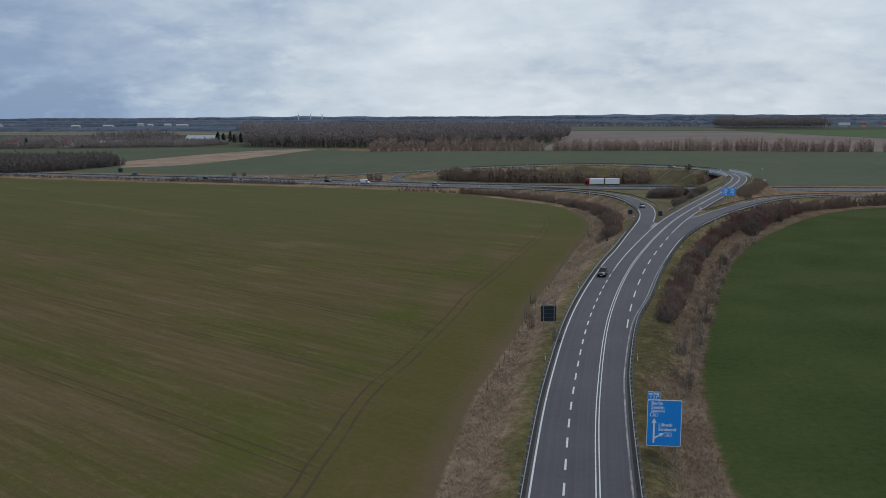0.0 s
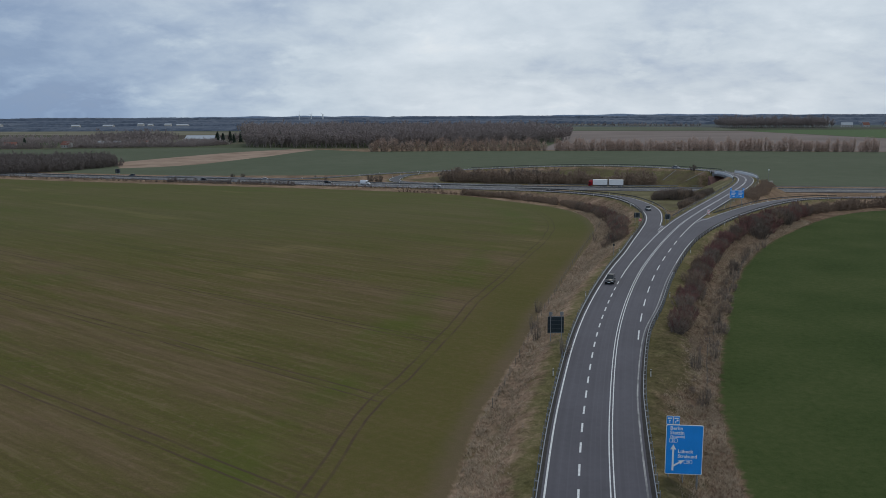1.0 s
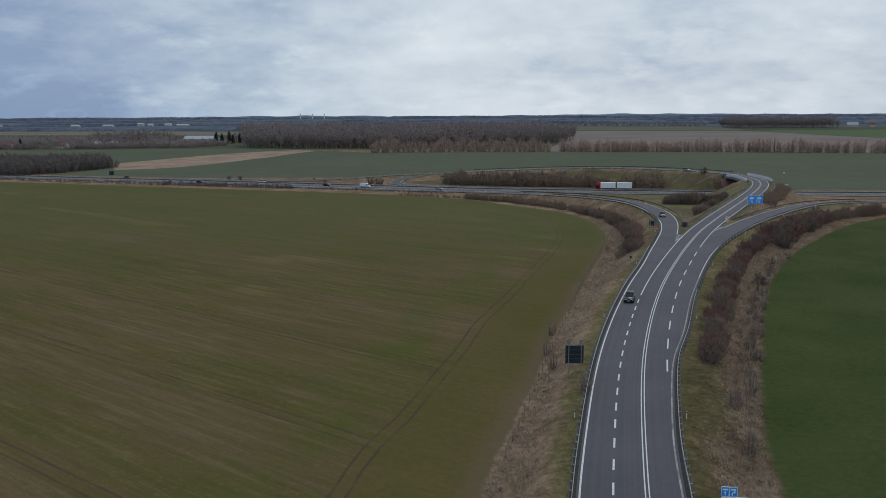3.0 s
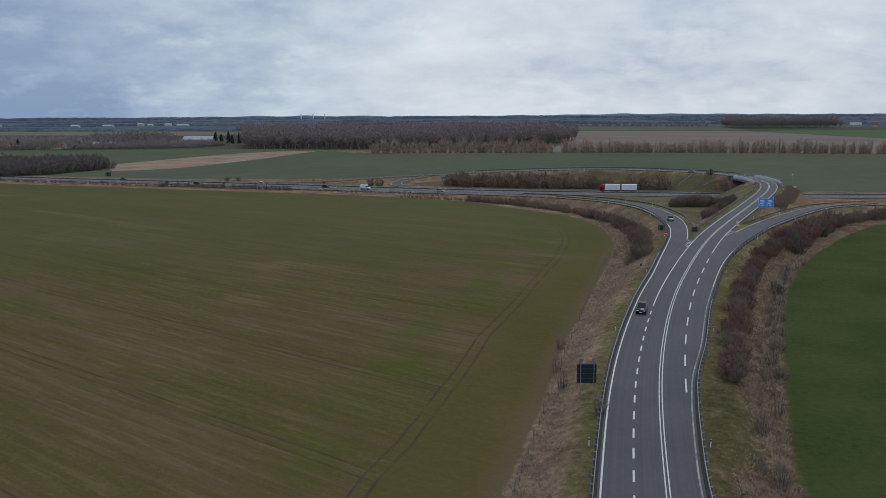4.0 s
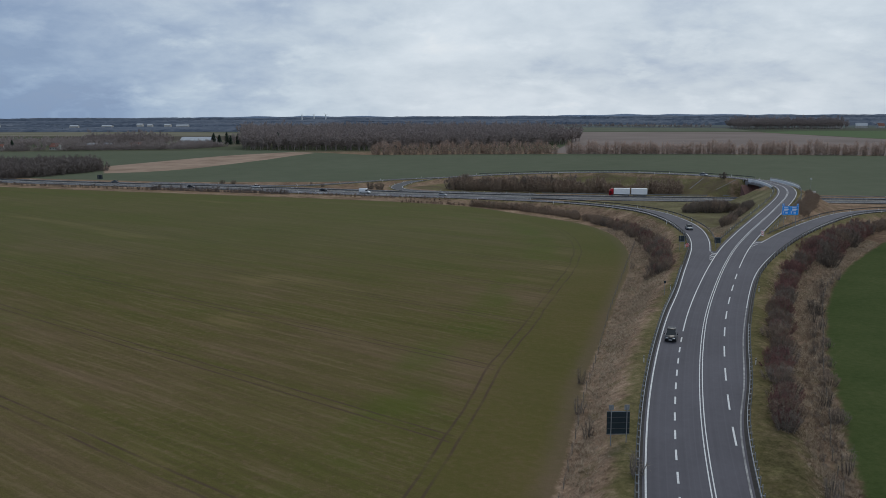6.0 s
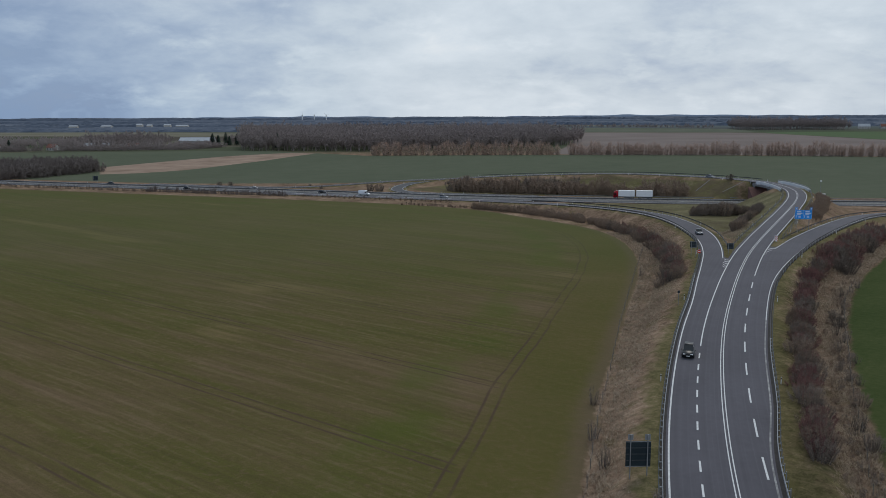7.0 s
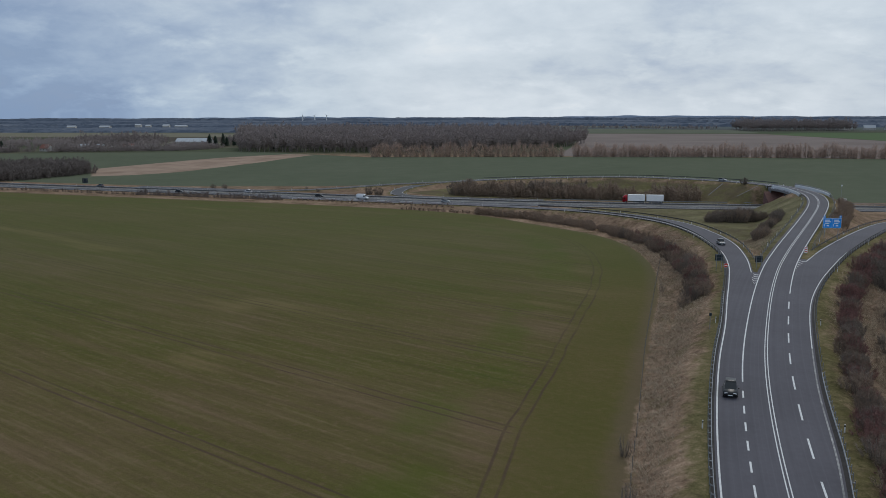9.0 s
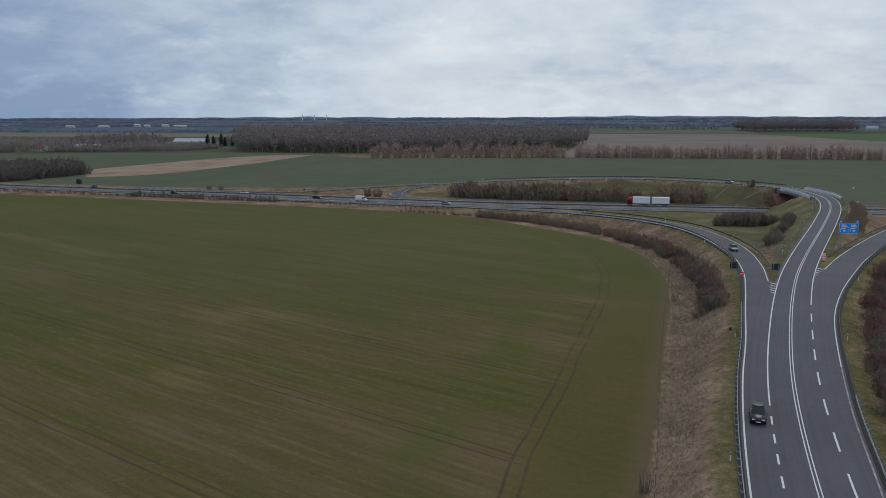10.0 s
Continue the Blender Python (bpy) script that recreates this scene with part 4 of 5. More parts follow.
back_sign(-203, 577, 3.2, 2.8, 1.2, "dark back of a motorway sign by the carriageway", False)


def lamp_mast(x, y, h):
    gz = land(x, y)
    s = thing("mast", "slim grey mast with a small box near the bridge", "mast", at=(x, y, gz))
    part("pole", tube((0, 0, -0.4), (0, 0, h), 0.07, 0.05), STEEL, s)
    part("box", box(-0.25, 0.25, -0.2, 0.2, h - 0.1, h + 0.4, 0.04), SIGN_WHITE, s, "pale sensor box")
    part("cabinet", box(0.8, 2.2, -0.5, 0.5, -0.4, 1.3, 0.05), CONCRETE, s, "pale switch cabinet")


lamp_mast(169.0, 413, 6.5)
mast(47.4, 209.4, 2.9, "grey sign pole with dark plate in the verge")


# ---- delineator posts ----
def delineators():
    bm = box(-0.06, 0.06, -0.05, 0.05, -0.3, 1.0, 0.015)
    body = bpy.data.meshes.new("body")
    bm.to_mesh(body)
    bm.free()
    body.materials.append(WHITE)
    bm = box(-0.063, 0.063, -0.053, 0.053, 0.72, 0.92)
    band = bpy.data.meshes.new("band")
    bm.to_mesh(band)
    bm.free()
    band.materials.append(BLACK)
    first = thing("delineator_post", "white plastic roadside post with black band", "delineator", "roadside posts")
    part("body", body, WHITE, first)
    part("band", band, BLACK, first, "black reflector band")
    used = False
    for line, off, gap in ((W_OUT, -1.6, 50), (E_OUT, 1.6, 50), (side(WEST, 3.1), 1.9, 25), (side(EAST, -3.1), -1.9, 25), (cut(MAIN, 275, 600), -5.8, 20), (cut(MAIN, 285, 600), 5.8, 20), (LOOP, -4.2, 12), (LOOP, 4.2, 12), (MERGE, -4.2, 25), (MERGE, 4.2, 25), (sub(MOTORWAY, *np.interp([-330, 60], MOTORWAY[:, 0], g0)), 13.0, 50), (sub(MOTORWAY, *np.interp([-330, -90], MOTORWAY[:, 0], g0)), -13.0, 50)):
        ln = side(line, off)
        for s in np.arange(gap * 0.6, length(ln), gap):
            p = sub(ln, s, s + 0.5)[0]
            z = max(land(p[0], p[1]), p[2] - 0.45)
            m = pose(p[0], p[1], z)
            if not used:
                first.matrix_world = m
                used = True
            else:
                copy_thing(first, m)


delineators()


# ---- fences along the fields ----
WOOD_POST = plain("weathered_post_wood", (0.20, 0.18, 0.15), 0.9, 0, 4, 0.3)


def fence(line, label):
    f = thing("fence", label, "fence", "field fences")
    bm = tube((0, 0, -0.4), (0, 0, 1.4), 0.05, 0.045, 6)
    me = bpy.data.meshes.new("post")
    bm.to_mesh(me)
    bm.free()
    me.materials.append(WOOD_POST)
    pts = resample(line, int(length(line) / 4.5))
    pts[:, 2] = ground_height(pts[:, :2])
    rng = random.Random(5)
    for p in pts:
        part("post", me, WOOD_POST, f, m=pose(*p, rng.uniform(-4, 4), rng.uniform(-4, 4), 0))
    for h in (0.35, 0.8, 1.25):
        w = pts + np.array([0, 0, h])
        v = np.vstack([w + np.array([0, 0, 0.004]), w - np.array([0, 0, 0.004]), w + np.array([0.007, 0, 0])])
        n = len(w)
        part("wire", mesh("wire", v, [[a * n + k, ((a + 1) % 3) * n + k, ((a + 1) % 3) * n + k + 1, a * n + k + 1] for a in range(3) for k in range(n - 1)], STEEL_DARK), STEEL_DARK, f)


fence(spline([(9.5, 112, 0), (16.8, 138.5, 0), (21.5, 156.5, 0), (27.0, 175.5, 0), (32.5, 195, 0), (38.6, 216, 0), (48.6, 249, 0), (61.8, 292, 0)]), "weathered wooden post and wire fence at the field edge")
fence(spline([(38.5, 114, 0), (46.1, 136.2, 0), (52.1, 149.5, 0), (59.8, 167.6, 0), (70.2, 190, 0), (85.4, 222, 0), (97.9, 243, 0)]), "weathered wooden post and wire fence by the green field")


# ---- vehicles ----
GLASS = Mat("dark_car_glass").done((0.012, 0.016, 0.02), 0.12, 0, spec=0.4)
LAMP = Mat("headlamp_lens").done((0.75, 0.77, 0.8), 0.15, 0, spec=0.6)
TAIL = Mat("tail_lamp_lens").done((0.35, 0.015, 0.012), 0.2, 0, spec=0.6)


def car_paint(name, c):
    k = Mat(name)
    m = k.done(k.ramp(k.noise(5), [(0.3, tuple(x * 0.92 for x in c)), (0.7, c)]), 0.34, 0.1, spec=0.3)
    k.bsdf.inputs["Coat Weight"].default_value = 0.1
    return m


def loft(sections):
    """A closed skin through rings of equal length."""
    m = len(sections[0])
    v = [p for s in sections for p in s]
    f = [[i * m + k, i * m + (k + 1) % m, (i + 1) * m + (k + 1) % m, (i + 1) * m + k] for i in range(len(sections) - 1) for k in range(m)]
    f += [list(range(m - 1, -1, -1)), list(range((len(sections) - 1) * m, len(sections) * m))]
    return v, f


def car_ring(y, w, z0, z1, shoulder, top_w):
    """One cross-section of a car body: sill, flank, shoulder, top."""
    return [(-w * 0.9, y, z0), (-w, y, z0 + 0.12), (-w, y, shoulder), (-top_w, y, z1), (0, y, z1 + 0.02), (top_w, y, z1), (w, y, shoulder), (w, y, z0 + 0.12), (w * 0.9, y, z0), (0, y, z0 - 0.02)]


def wheel(parent, x, y, r, wid):
    s = 1 if x > 0 else -1
    t = part("wheel", join(tube((x - wid / 2, y, r), (x + wid / 2, y, r), r, n=20)), BLACK, parent, "black tyre")
    part("rim", tube((x + s * (wid / 2 - 0.01), y, r), (x + s * (wid / 2 + 0.012), y, r), r * 0.62, n=12), STEEL, t, "alloy rim")


def car(at, turn, paint, label, L=4.3, W=1.8, H=1.5, tall=False):
    c = thing("car", label, "car", "cars", at=at, turn=turn)
    hw, hood, h = W / 2, (0.98 if tall else 0.88), H
    y0, y1 = -L / 2, L / 2
    rings = [car_ring(y0, hw * 0.82, 0.32, hood * 0.86, 0.6, hw * 0.72), car_ring(y0 + 0.15, hw * 0.95, 0.24, hood * 0.97, 0.68, hw * 0.84), car_ring(-L * 0.2, hw, 0.22, hood, 0.72, hw * 0.88), car_ring(L * 0.12, hw, 0.22, hood, 0.74, hw * 0.88), car_ring(y1 - 0.75, hw, 0.22, hood * 0.94, 0.70, hw * 0.84), car_ring(y1 - 0.18, hw * 0.94, 0.24, hood * 0.80, 0.58, hw * 0.76), car_ring(y1, hw * 0.78, 0.32, hood * 0.66, 0.5, hw * 0.66)]
    part("body", mesh("body", *loft(rings), paint, True), paint, c, "glossy car body")
    rear = y0 + (0.25 if tall else 0.5)
    zt = h
    cab = [[(-hw * 0.86, rear, hood - 0.04), (-hw * 0.70, rear + 0.25, zt - 0.06), (hw * 0.70, rear + 0.25, zt - 0.06), (hw * 0.86, rear, hood - 0.04)], [(-hw * 0.88, -L * 0.12, hood - 0.04), (-hw * 0.70, -L * 0.12, zt), (hw * 0.70, -L * 0.12, zt), (hw * 0.88, -L * 0.12, hood - 0.04)], [(-hw * 0.88, L * 0.10, hood - 0.04), (-hw * 0.69, L * 0.06, zt - 0.03), (hw * 0.69, L * 0.06, zt - 0.03), (hw * 0.88, L * 0.10, hood - 0.04)], [(-hw * 0.84, L * 0.27, hood - 0.04), (-hw * 0.80, L * 0.26, hood - 0.01), (hw * 0.80, L * 0.26, hood - 0.01), (hw * 0.84, L * 0.27, hood - 0.04)]]
    part("cabin", mesh("cabin", *loft(cab), GLASS), GLASS, c, "dark tinted windows")
    part("roof", mesh("roof", *loft([[(-hw * 0.72, yy, zz), (-hw * 0.66, yy, zz + 0.035), (hw * 0.66, yy, zz + 0.035), (hw * 0.72, yy, zz)] for yy, zz in ((rear + 0.22, zt - 0.07), (-L * 0.12, zt - 0.005), (L * 0.06, zt - 0.03))]), paint, True), paint, c, "painted roof panel")
    for s in (-1, 1):
        for yy in (-L * 0.30, L * 0.30):
            wheel(c, s * (hw - 0.12), yy, 0.33 if not tall else 0.36, 0.24)
        part("headlight", box(s * hw * 0.58 - 0.2, s * hw * 0.58 + 0.2, y1 - 0.24, y1 - 0.02, 0.56, 0.72, 0.04), LAMP, c, "clear headlamp")
        part("tail_light", box(s * hw * 0.66 - 0.14, s * hw * 0.66 + 0.14, y0 - 0.02, y0 + 0.12, 0.62, 0.80, 0.03), TAIL, c, "red tail lamp")
        part("wing_mirror", box(s * (hw + 0.10) - 0.10, s * (hw + 0.10) + 0.10, L * 0.17, L * 0.17 + 0.12, hood, hood + 0.15, 0.04), paint, c)
    part("number_plate", box(-0.26, 0.26, y1 - 0.02, y1 + 0.03, 0.36, 0.47), SIGN_WHITE, c, "white plate")
    part("grille", box(-0.5, 0.5, y1 - 0.05, y1 + 0.015, 0.47, 0.57, 0.01), BLACK, c, "black grille")
    return c


def heading(line, s):
    p = sub(line, s, s + 1.0)
    return tuple(p[0]), math.degrees(math.atan2(p[-1][1] - p[0][1], p[-1][0] - p[0][0])) - 90


def on(line, off, s, back=False):
    p, a = heading(side(line, off), s)
    return (p[0], p[1], p[2] + 0.004), a + (180 if back else 0)


DARK_PAINT = car_paint("black_car_paint", (0.012, 0.013, 0.015))
GREY_PAINT = car_paint("grey_car_paint", (0.10, 0.11, 0.12))
SILVER_PAINT = car_paint("silver_car_paint", (0.34, 0.35, 0.36))
WHITE_PAINT = car_paint("white_car_paint", (0.74, 0.75, 0.76))
RED_PAINT = car_paint("red_truck_paint", (0.42, 0.012, 0.022))

p, a = on(MAIN, -4.85, along(MAIN, 177), True)
car(p, a, DARK_PAINT, "black minivan with dark glass driving on the main road", 4.4, 1.82, 1.64, True)
p, a = on(WEST, -0.6, along(WEST, 293), True)
car(p, a, GREY_PAINT, "grey hatchback coming round the slip road bend", 4.2, 1.78, 1.46)
p, a = on(MAIN, -1.8, along(MAIN, 483), True)
car(p, a, SILVER_PAINT, "silver estate car on the far ramp", 4.5, 1.8, 1.48)


def mw(x, off):
    return on(MOTORWAY, off, float(np.interp(x, MOTORWAY[:, 0], g0)), off < 0)


for x, off, paint, label, tall in ((-96, -4.0, WHITE_PAINT, "white estate car on the far carriageway", False), (-128, 8.0, DARK_PAINT, "black saloon car on the motorway", False), (-52, 4.2, DARK_PAINT, "black saloon car overtaking on the motorway", False), (12, 8.0, SILVER_PAINT, "silver car on the motorway", False), (-190, -8.0, GREY_PAINT, "grey car on the far carriageway", False)):
    p, a = mw(x, off)
    car(p, a, paint, label, 4.5, 1.8, 1.48, tall)


def van(at, turn, label):
    c = thing("van", label, "van", at=at, turn=turn)
    hw = 0.98
    rings = []
    for y, z1, w in ((-2.9, 2.45, 0.93), (-2.7, 2.6, 0.97), (0.9, 2.6, 0.98), (1.4, 2.45, 0.97), (2.15, 1.35, 0.97), (2.85, 1.05, 0.92), (2.98, 0.85, 0.86)):
        rings.append([(-w, y, 0.35), (-w, y, min(1.2, z1 - 0.1)), (-w * 0.92, y, z1 - 0.06), (-w * 0.7, y, z1), (w * 0.7, y, z1), (w * 0.92, y, z1 - 0.06), (w, y, min(1.2, z1 - 0.1)), (w, y, 0.35)])
    part("body", mesh("body", *loft(rings), WHITE_PAINT, True), WHITE_PAINT, c, "white high-roof van body")
    part("windscreen", mesh("windscreen", [(-0.8, 1.5, 2.34), (0.8, 1.5, 2.34), (0.88, 2.16, 1.42), (-0.88, 2.16, 1.42), (-0.8, 1.4, 2.3), (0.8, 1.4, 2.3), (0.88, 2.05, 1.3), (-0.88, 2.05, 1.3)], [[0, 3, 2, 1], [4, 5, 6, 7], [0, 1, 5, 4], [1, 2, 6, 5], [2, 3, 7, 6], [3, 0, 4, 7]], GLASS), GLASS, c, "dark windscreen")
    for s in (-1, 1):
        part("side_window", box(s * 0.97 - 0.02, s * 0.97 + 0.02, 0.75, 1.75, 1.35, 1.95, 0.01), GLASS, c, "dark side window")
        for yy in (-1.8, 1.9):
            wheel(c, s * 0.86, yy, 0.35, 0.24)
        part("headlight", box(s * 0.68 - 0.16, s * 0.68 + 0.16, 2.78, 2.96, 0.8, 1.0, 0.03), LAMP, c)
    return c


p, a = mw(-28, 8.0)
van(p, a, "white panel van on the motorway")


def truck(at, turn):
    c = thing("truck", "red lorry with two white box bodies on the motorway", "truck", at=at, turn=turn)
    WHITE_BOX = plain("white_box_body", (0.86, 0.86, 0.86), 0.5, 0, 0.6, 0.06)
    cab = [[(-1.22, y, 0.5), (-1.22, y, z - 0.25), (-1.1, y, z), (1.1, y, z), (1.22, y, z - 0.25), (1.22, y, 0.5)] for y, z in ((6.9, 3.7), (8.0, 3.75), (8.9, 3.0), (9.1, 1.6), (9.15, 0.7))]
    part("cab", mesh("cab", *loft(cab), RED_PAINT, True), RED_PAINT, c, "red driver's cab")
    part("windscreen", box(-1.05, 1.05, 8.86, 9.16, 1.75, 2.75, 0.05), GLASS, c, "dark windscreen")
    for s in (-1, 1):
        part("side_window", box(s * 1.22 - 0.02, s * 1.22 + 0.02, 7.9, 8.7, 1.8, 2.6, 0.01), GLASS, c)
    for name, y0, y1 in (("box_body", -0.9, 6.75), ("trailer_box", -9.3, -1.7)):
        b = part(name, box(-1.27, 1.27, y0, y1, 1.1, 3.95, 0.05), WHITE_BOX, c, "white box body")
        part("chassis", box(-1.0, 1.0, y0 + 0.2, y1 - 0.1, 0.75, 1.1, 0.03), BLACK, c, "dark chassis")
        part("side_guard", box(-1.22, 1.22, y0 + 2.4, y1 - 2.6, 0.5, 0.8, 0.03), STEEL_DARK, c)
    part("drawbar", box(-0.1, 0.1, -2.0, -0.4, 0.6, 0.75), BLACK, c)
    for s in (-1, 1):
        for yy in (7.6, 1.2, 0.0, -3.2, -7.2, -8.4):
            wheel(c, s * 1.08, yy, 0.5, 0.32)


p, a = mw(97, -8.0)
truck(p, a)


# ---- bare shrubs and trees ----
def twig_mat(name, dark, light):
    k = Mat(name)
    n = k.maths("ADD", k.maths("MULTIPLY", k.noise(0.6, 3), 0.6), k.maths("MULTIPLY", k.rand(), 0.4))
    return k.done(k.ramp(n, [(0.25, dark), (0.75, light)]), 0.9, spec=0.2)


TWIG_BROWN = twig_mat("brown_twigs", (0.196, 0.140, 0.104), (0.358, 0.267, 0.197))
TWIG_RED = twig_mat("reddish_twigs", (0.178, 0.087, 0.078), (0.299, 0.161, 0.136))
TWIG_GREY = twig_mat("grey_twigs", (0.162, 0.128, 0.103), (0.297, 0.239, 0.193))
TWIG_ORANGE = twig_mat("willow_twigs", (0.45, 0.31, 0.24), (0.56, 0.41, 0.33))
TWIG_THICKET = twig_mat("thicket_twigs", (0.138, 0.116, 0.105), (0.231, 0.193, 0.171))
TWIG_DARK = twig_mat("dark_wood_twigs", (0.270, 0.225, 0.210), (0.375, 0.318, 0.296))
BARK = twig_mat("bark", (0.10, 0.085, 0.072), (0.20, 0.17, 0.145))
NEEDLES = twig_mat("conifer_needles", (0.032, 0.050, 0.038), (0.060, 0.085, 0.058))


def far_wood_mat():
    k = Mat("haze_tinted_woodland")
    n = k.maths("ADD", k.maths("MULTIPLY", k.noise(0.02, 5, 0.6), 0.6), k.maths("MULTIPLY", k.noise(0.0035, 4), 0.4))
    # brown woods coloured blue-grey, so the base colour carries the haze
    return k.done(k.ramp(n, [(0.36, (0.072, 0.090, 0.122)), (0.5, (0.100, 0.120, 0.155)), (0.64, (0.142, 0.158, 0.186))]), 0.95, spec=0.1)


FAR_WOOD = far_wood_mat()


def bar3(p, q, r0, r1):
    """A three-sided tapering limb: vertices and faces."""
    d = q - p
    d = d / (np.linalg.norm(d) + 1e-9)
    u = np.cross(d, [0.3, 0.9, 0.2])
    u /= np.linalg.norm(u) + 1e-9
    w = np.cross(d, u)
    ring = [math.cos(a) * u + math.sin(a) * w for a in (0, 2.094, 4.189)]
    return [p + r0 * c for c in ring] + [q + r1 * c for c in ring], [[0, 1, 4, 3], [1, 2, 5, 4], [2, 0, 3, 5]]


def twiggy(seed, h, rad, stems, twigs, tl, tw, trunk=0.0, trunk_r=0.2, spread=1.0):
    """A leafless woody plant: limbs that fan out of the base or of a trunk's head, and a mist of fine twigs. Gives limbs and twigs apart."""
    r = np.random.RandomState(seed)
    lv, lf, tv, tf = [], [], [], []

    def add(vs, fs):
        o = len(lv)
        lv.extend(vs)
        lf.extend([[i + o for i in f] for f in fs])

    if trunk:
        add(*bar3(np.array([0, 0, -0.3]), np.array([r.uniform(-0.1, 0.1), r.uniform(-0.1, 0.1), trunk]), trunk_r, trunk_r * 0.8))
    segs = []
    for k in range(stems):
        a = r.uniform(0, 2 * math.pi)
        q = rad * spread * math.sqrt(r.uniform(0.02, 1))
        top = trunk + (h - trunk) * math.sqrt(max(0.08, 1 - (q / (rad * 1.15)) ** 2)) * r.uniform(0.72, 1.0)
        b0 = np.array([math.cos(a) * q * (0.0 if trunk else 0.55), math.sin(a) * q * (0.0 if trunk else 0.55), trunk * 0.92 if trunk else -0.15])
        tip = np.array([math.cos(a) * q, math.sin(a) * q, top])
        mid = b0 * 0.45 + tip * 0.55 + r.uniform(-0.12, 0.12, 3) * h * 0.5
        w = trunk_r * 0.32 if trunk else 0.05
        add(*bar3(b0, mid, w, w * 0.6))
        add(*bar3(mid, tip, w * 0.6, w * 0.15))
        segs += [(b0, mid), (mid, tip)]
    for k in range(twigs):
        b0, t = segs[r.randint(len(segs))]
        f = r.uniform(0.25, 1.0)
        p = b0 + (t - b0) * f
        d = (t - b0) / (np.linalg.norm(t - b0) + 1e-9) * 0.5 + r.normal(0, 0.8, 3) + np.array([0, 0, 0.1])
        d /= np.linalg.norm(d)
        q = p + d * tl * r.uniform(0.5, 1.3)
        u = np.cross(d, r.normal(0, 1, 3))
        u = u / (np.linalg.norm(u) + 1e-9) * tw
        o = len(tv)
        tv.extend([p - u, p + u, q])
        tf.append([o, o + 1, o + 2])
    return np.array(lv), lf, np.array(tv), tf


SHRUBS = {}


def shrub_kind(key, twigmat, seeds, **kw):
    kinds = []
    for s in seeds:
        lv, lf, tv, tf = twiggy(s, **kw)
        kinds.append((mesh("limbs", lv, lf, BARK), mesh("twigs", tv, tf, twigmat)))
    SHRUBS[key] = kinds


shrub_kind("brown", TWIG_BROWN, (1, 2, 3), h=3.4, rad=2.2, stems=36, twigs=4600, tl=0.46, tw=0.012)
shrub_kind("red", TWIG_RED, (4, 5, 6), h=3.2, rad=2.1, stems=38, twigs=4800, tl=0.44, tw=0.012)
shrub_kind("grey", TWIG_GREY, (7, 8, 9), h=3.6, rad=2.2, stems=34, twigs=4200, tl=0.50, tw=0.012)
shrub_kind("thin", TWIG_GREY, (10, 11), h=3.4, rad=1.1, stems=14, twigs=260, tl=0.8, tw=0.014)
shrub_kind("pole", TWIG_ORANGE, (31, 32, 33, 34), h=12.5, rad=3.3, stems=40, twigs=1100, tl=2.0, tw=0.042)

LABELS = {"brown": ("brown leafless shrub with dense fine twigs", "shrub", "roadside shrubs"), "red": ("reddish-brown leafless shrub with dense twigs", "shrub", "roadside shrubs"), "grey": ("grey-brown leafless shrub on the bank", "shrub", "roadside shrubs"), "thin": ("thin leafless sapling standing in dry grass", "sapling", "saplings"), "pole": ("bare many-stemmed willow with reddish twigs", "tree", "row of pollards")}
RNG = random.Random(11)


def plant(key, x, y, size=1.0, z=None):
    name = {"pole": "tree", "thin": "sapling"}.get(key, "shrub")
    k = RNG.randrange(len(SHRUBS[key]))
    m = pose(x, y, land(x, y) - 0.1 if z is None else z, 0, 0, RNG.uniform(0, 360)) @ Matrix.Diagonal((size * RNG.uniform(0.85, 1.2), size * RNG.uniform(0.85, 1.2), size * RNG.uniform(0.85, 1.12), 1))
    label, cat, group = LABELS[key]
    t = tagged(new(name), label, cat, group)
    for nm, me in zip(("stem" if name == "shrub" else "trunk", "crown"), SHRUBS[key][k]):
        o = new(nm, me)
        o.parent = t
    t.matrix_world = m
    return t


def hedge(points, kinds, gap, width, size, spread=0.25):
    ln = spline([(x, y, 0) for x, y in points], 1.0)
    n = int(length(ln) / gap)
    for p, q in zip(resample(ln, n), side(resample(ln, n), 1.0)):
        d = (q - p)[:2]
        o = RNG.uniform(-width, width)
        plant(RNG.choice(kinds), p[0] + d[0] * o + RNG.uniform(-0.6, 0.6), p[1] + d[1] * o + RNG.uniform(-0.6, 0.6), size * RNG.uniform(1 - spread, 1 + spread))


def scatter(name, label, kinds, spots, category="woodland"):
    """Many plants as one mesh. kinds: vertices, faces; spots: x, y, z, size, height factor."""
    vs, fs, o = [], [], 0
    for k, (x, y, z, s, hf) in enumerate(spots):
        v, f = kinds[k % len(kinds)]
        a = RNG.uniform(0, 6.28)
        c, d = math.cos(a) * s, math.sin(a) * s
        vs.append(np.stack([v[:, 0] * c - v[:, 1] * d + x, v[:, 0] * d + v[:, 1] * c + y, v[:, 2] * s * hf + z], 1))
        fs.append(f + o)
        o += len(v)
    v, f = np.vstack(vs), np.vstack(fs)
    me = bpy.data.meshes.new(name)
    me.vertices.add(len(v))
    me.vertices.foreach_set("co", v.ravel())
    me.loops.add(f.size)
    me.loops.foreach_set("vertex_index", f.ravel().astype(np.int32))
    me.polygons.add(len(f))
    me.polygons.foreach_set("loop_start", np.arange(0, f.size, 3, dtype=np.int32))
    me.update(calc_edges=True)
    return thing(name, label, category, kind="stuff", data=me)


def tri_kind(seed, **kw):
    """A plant as triangles alone."""
    lv, lf, tv, tf = twiggy(seed, **kw)
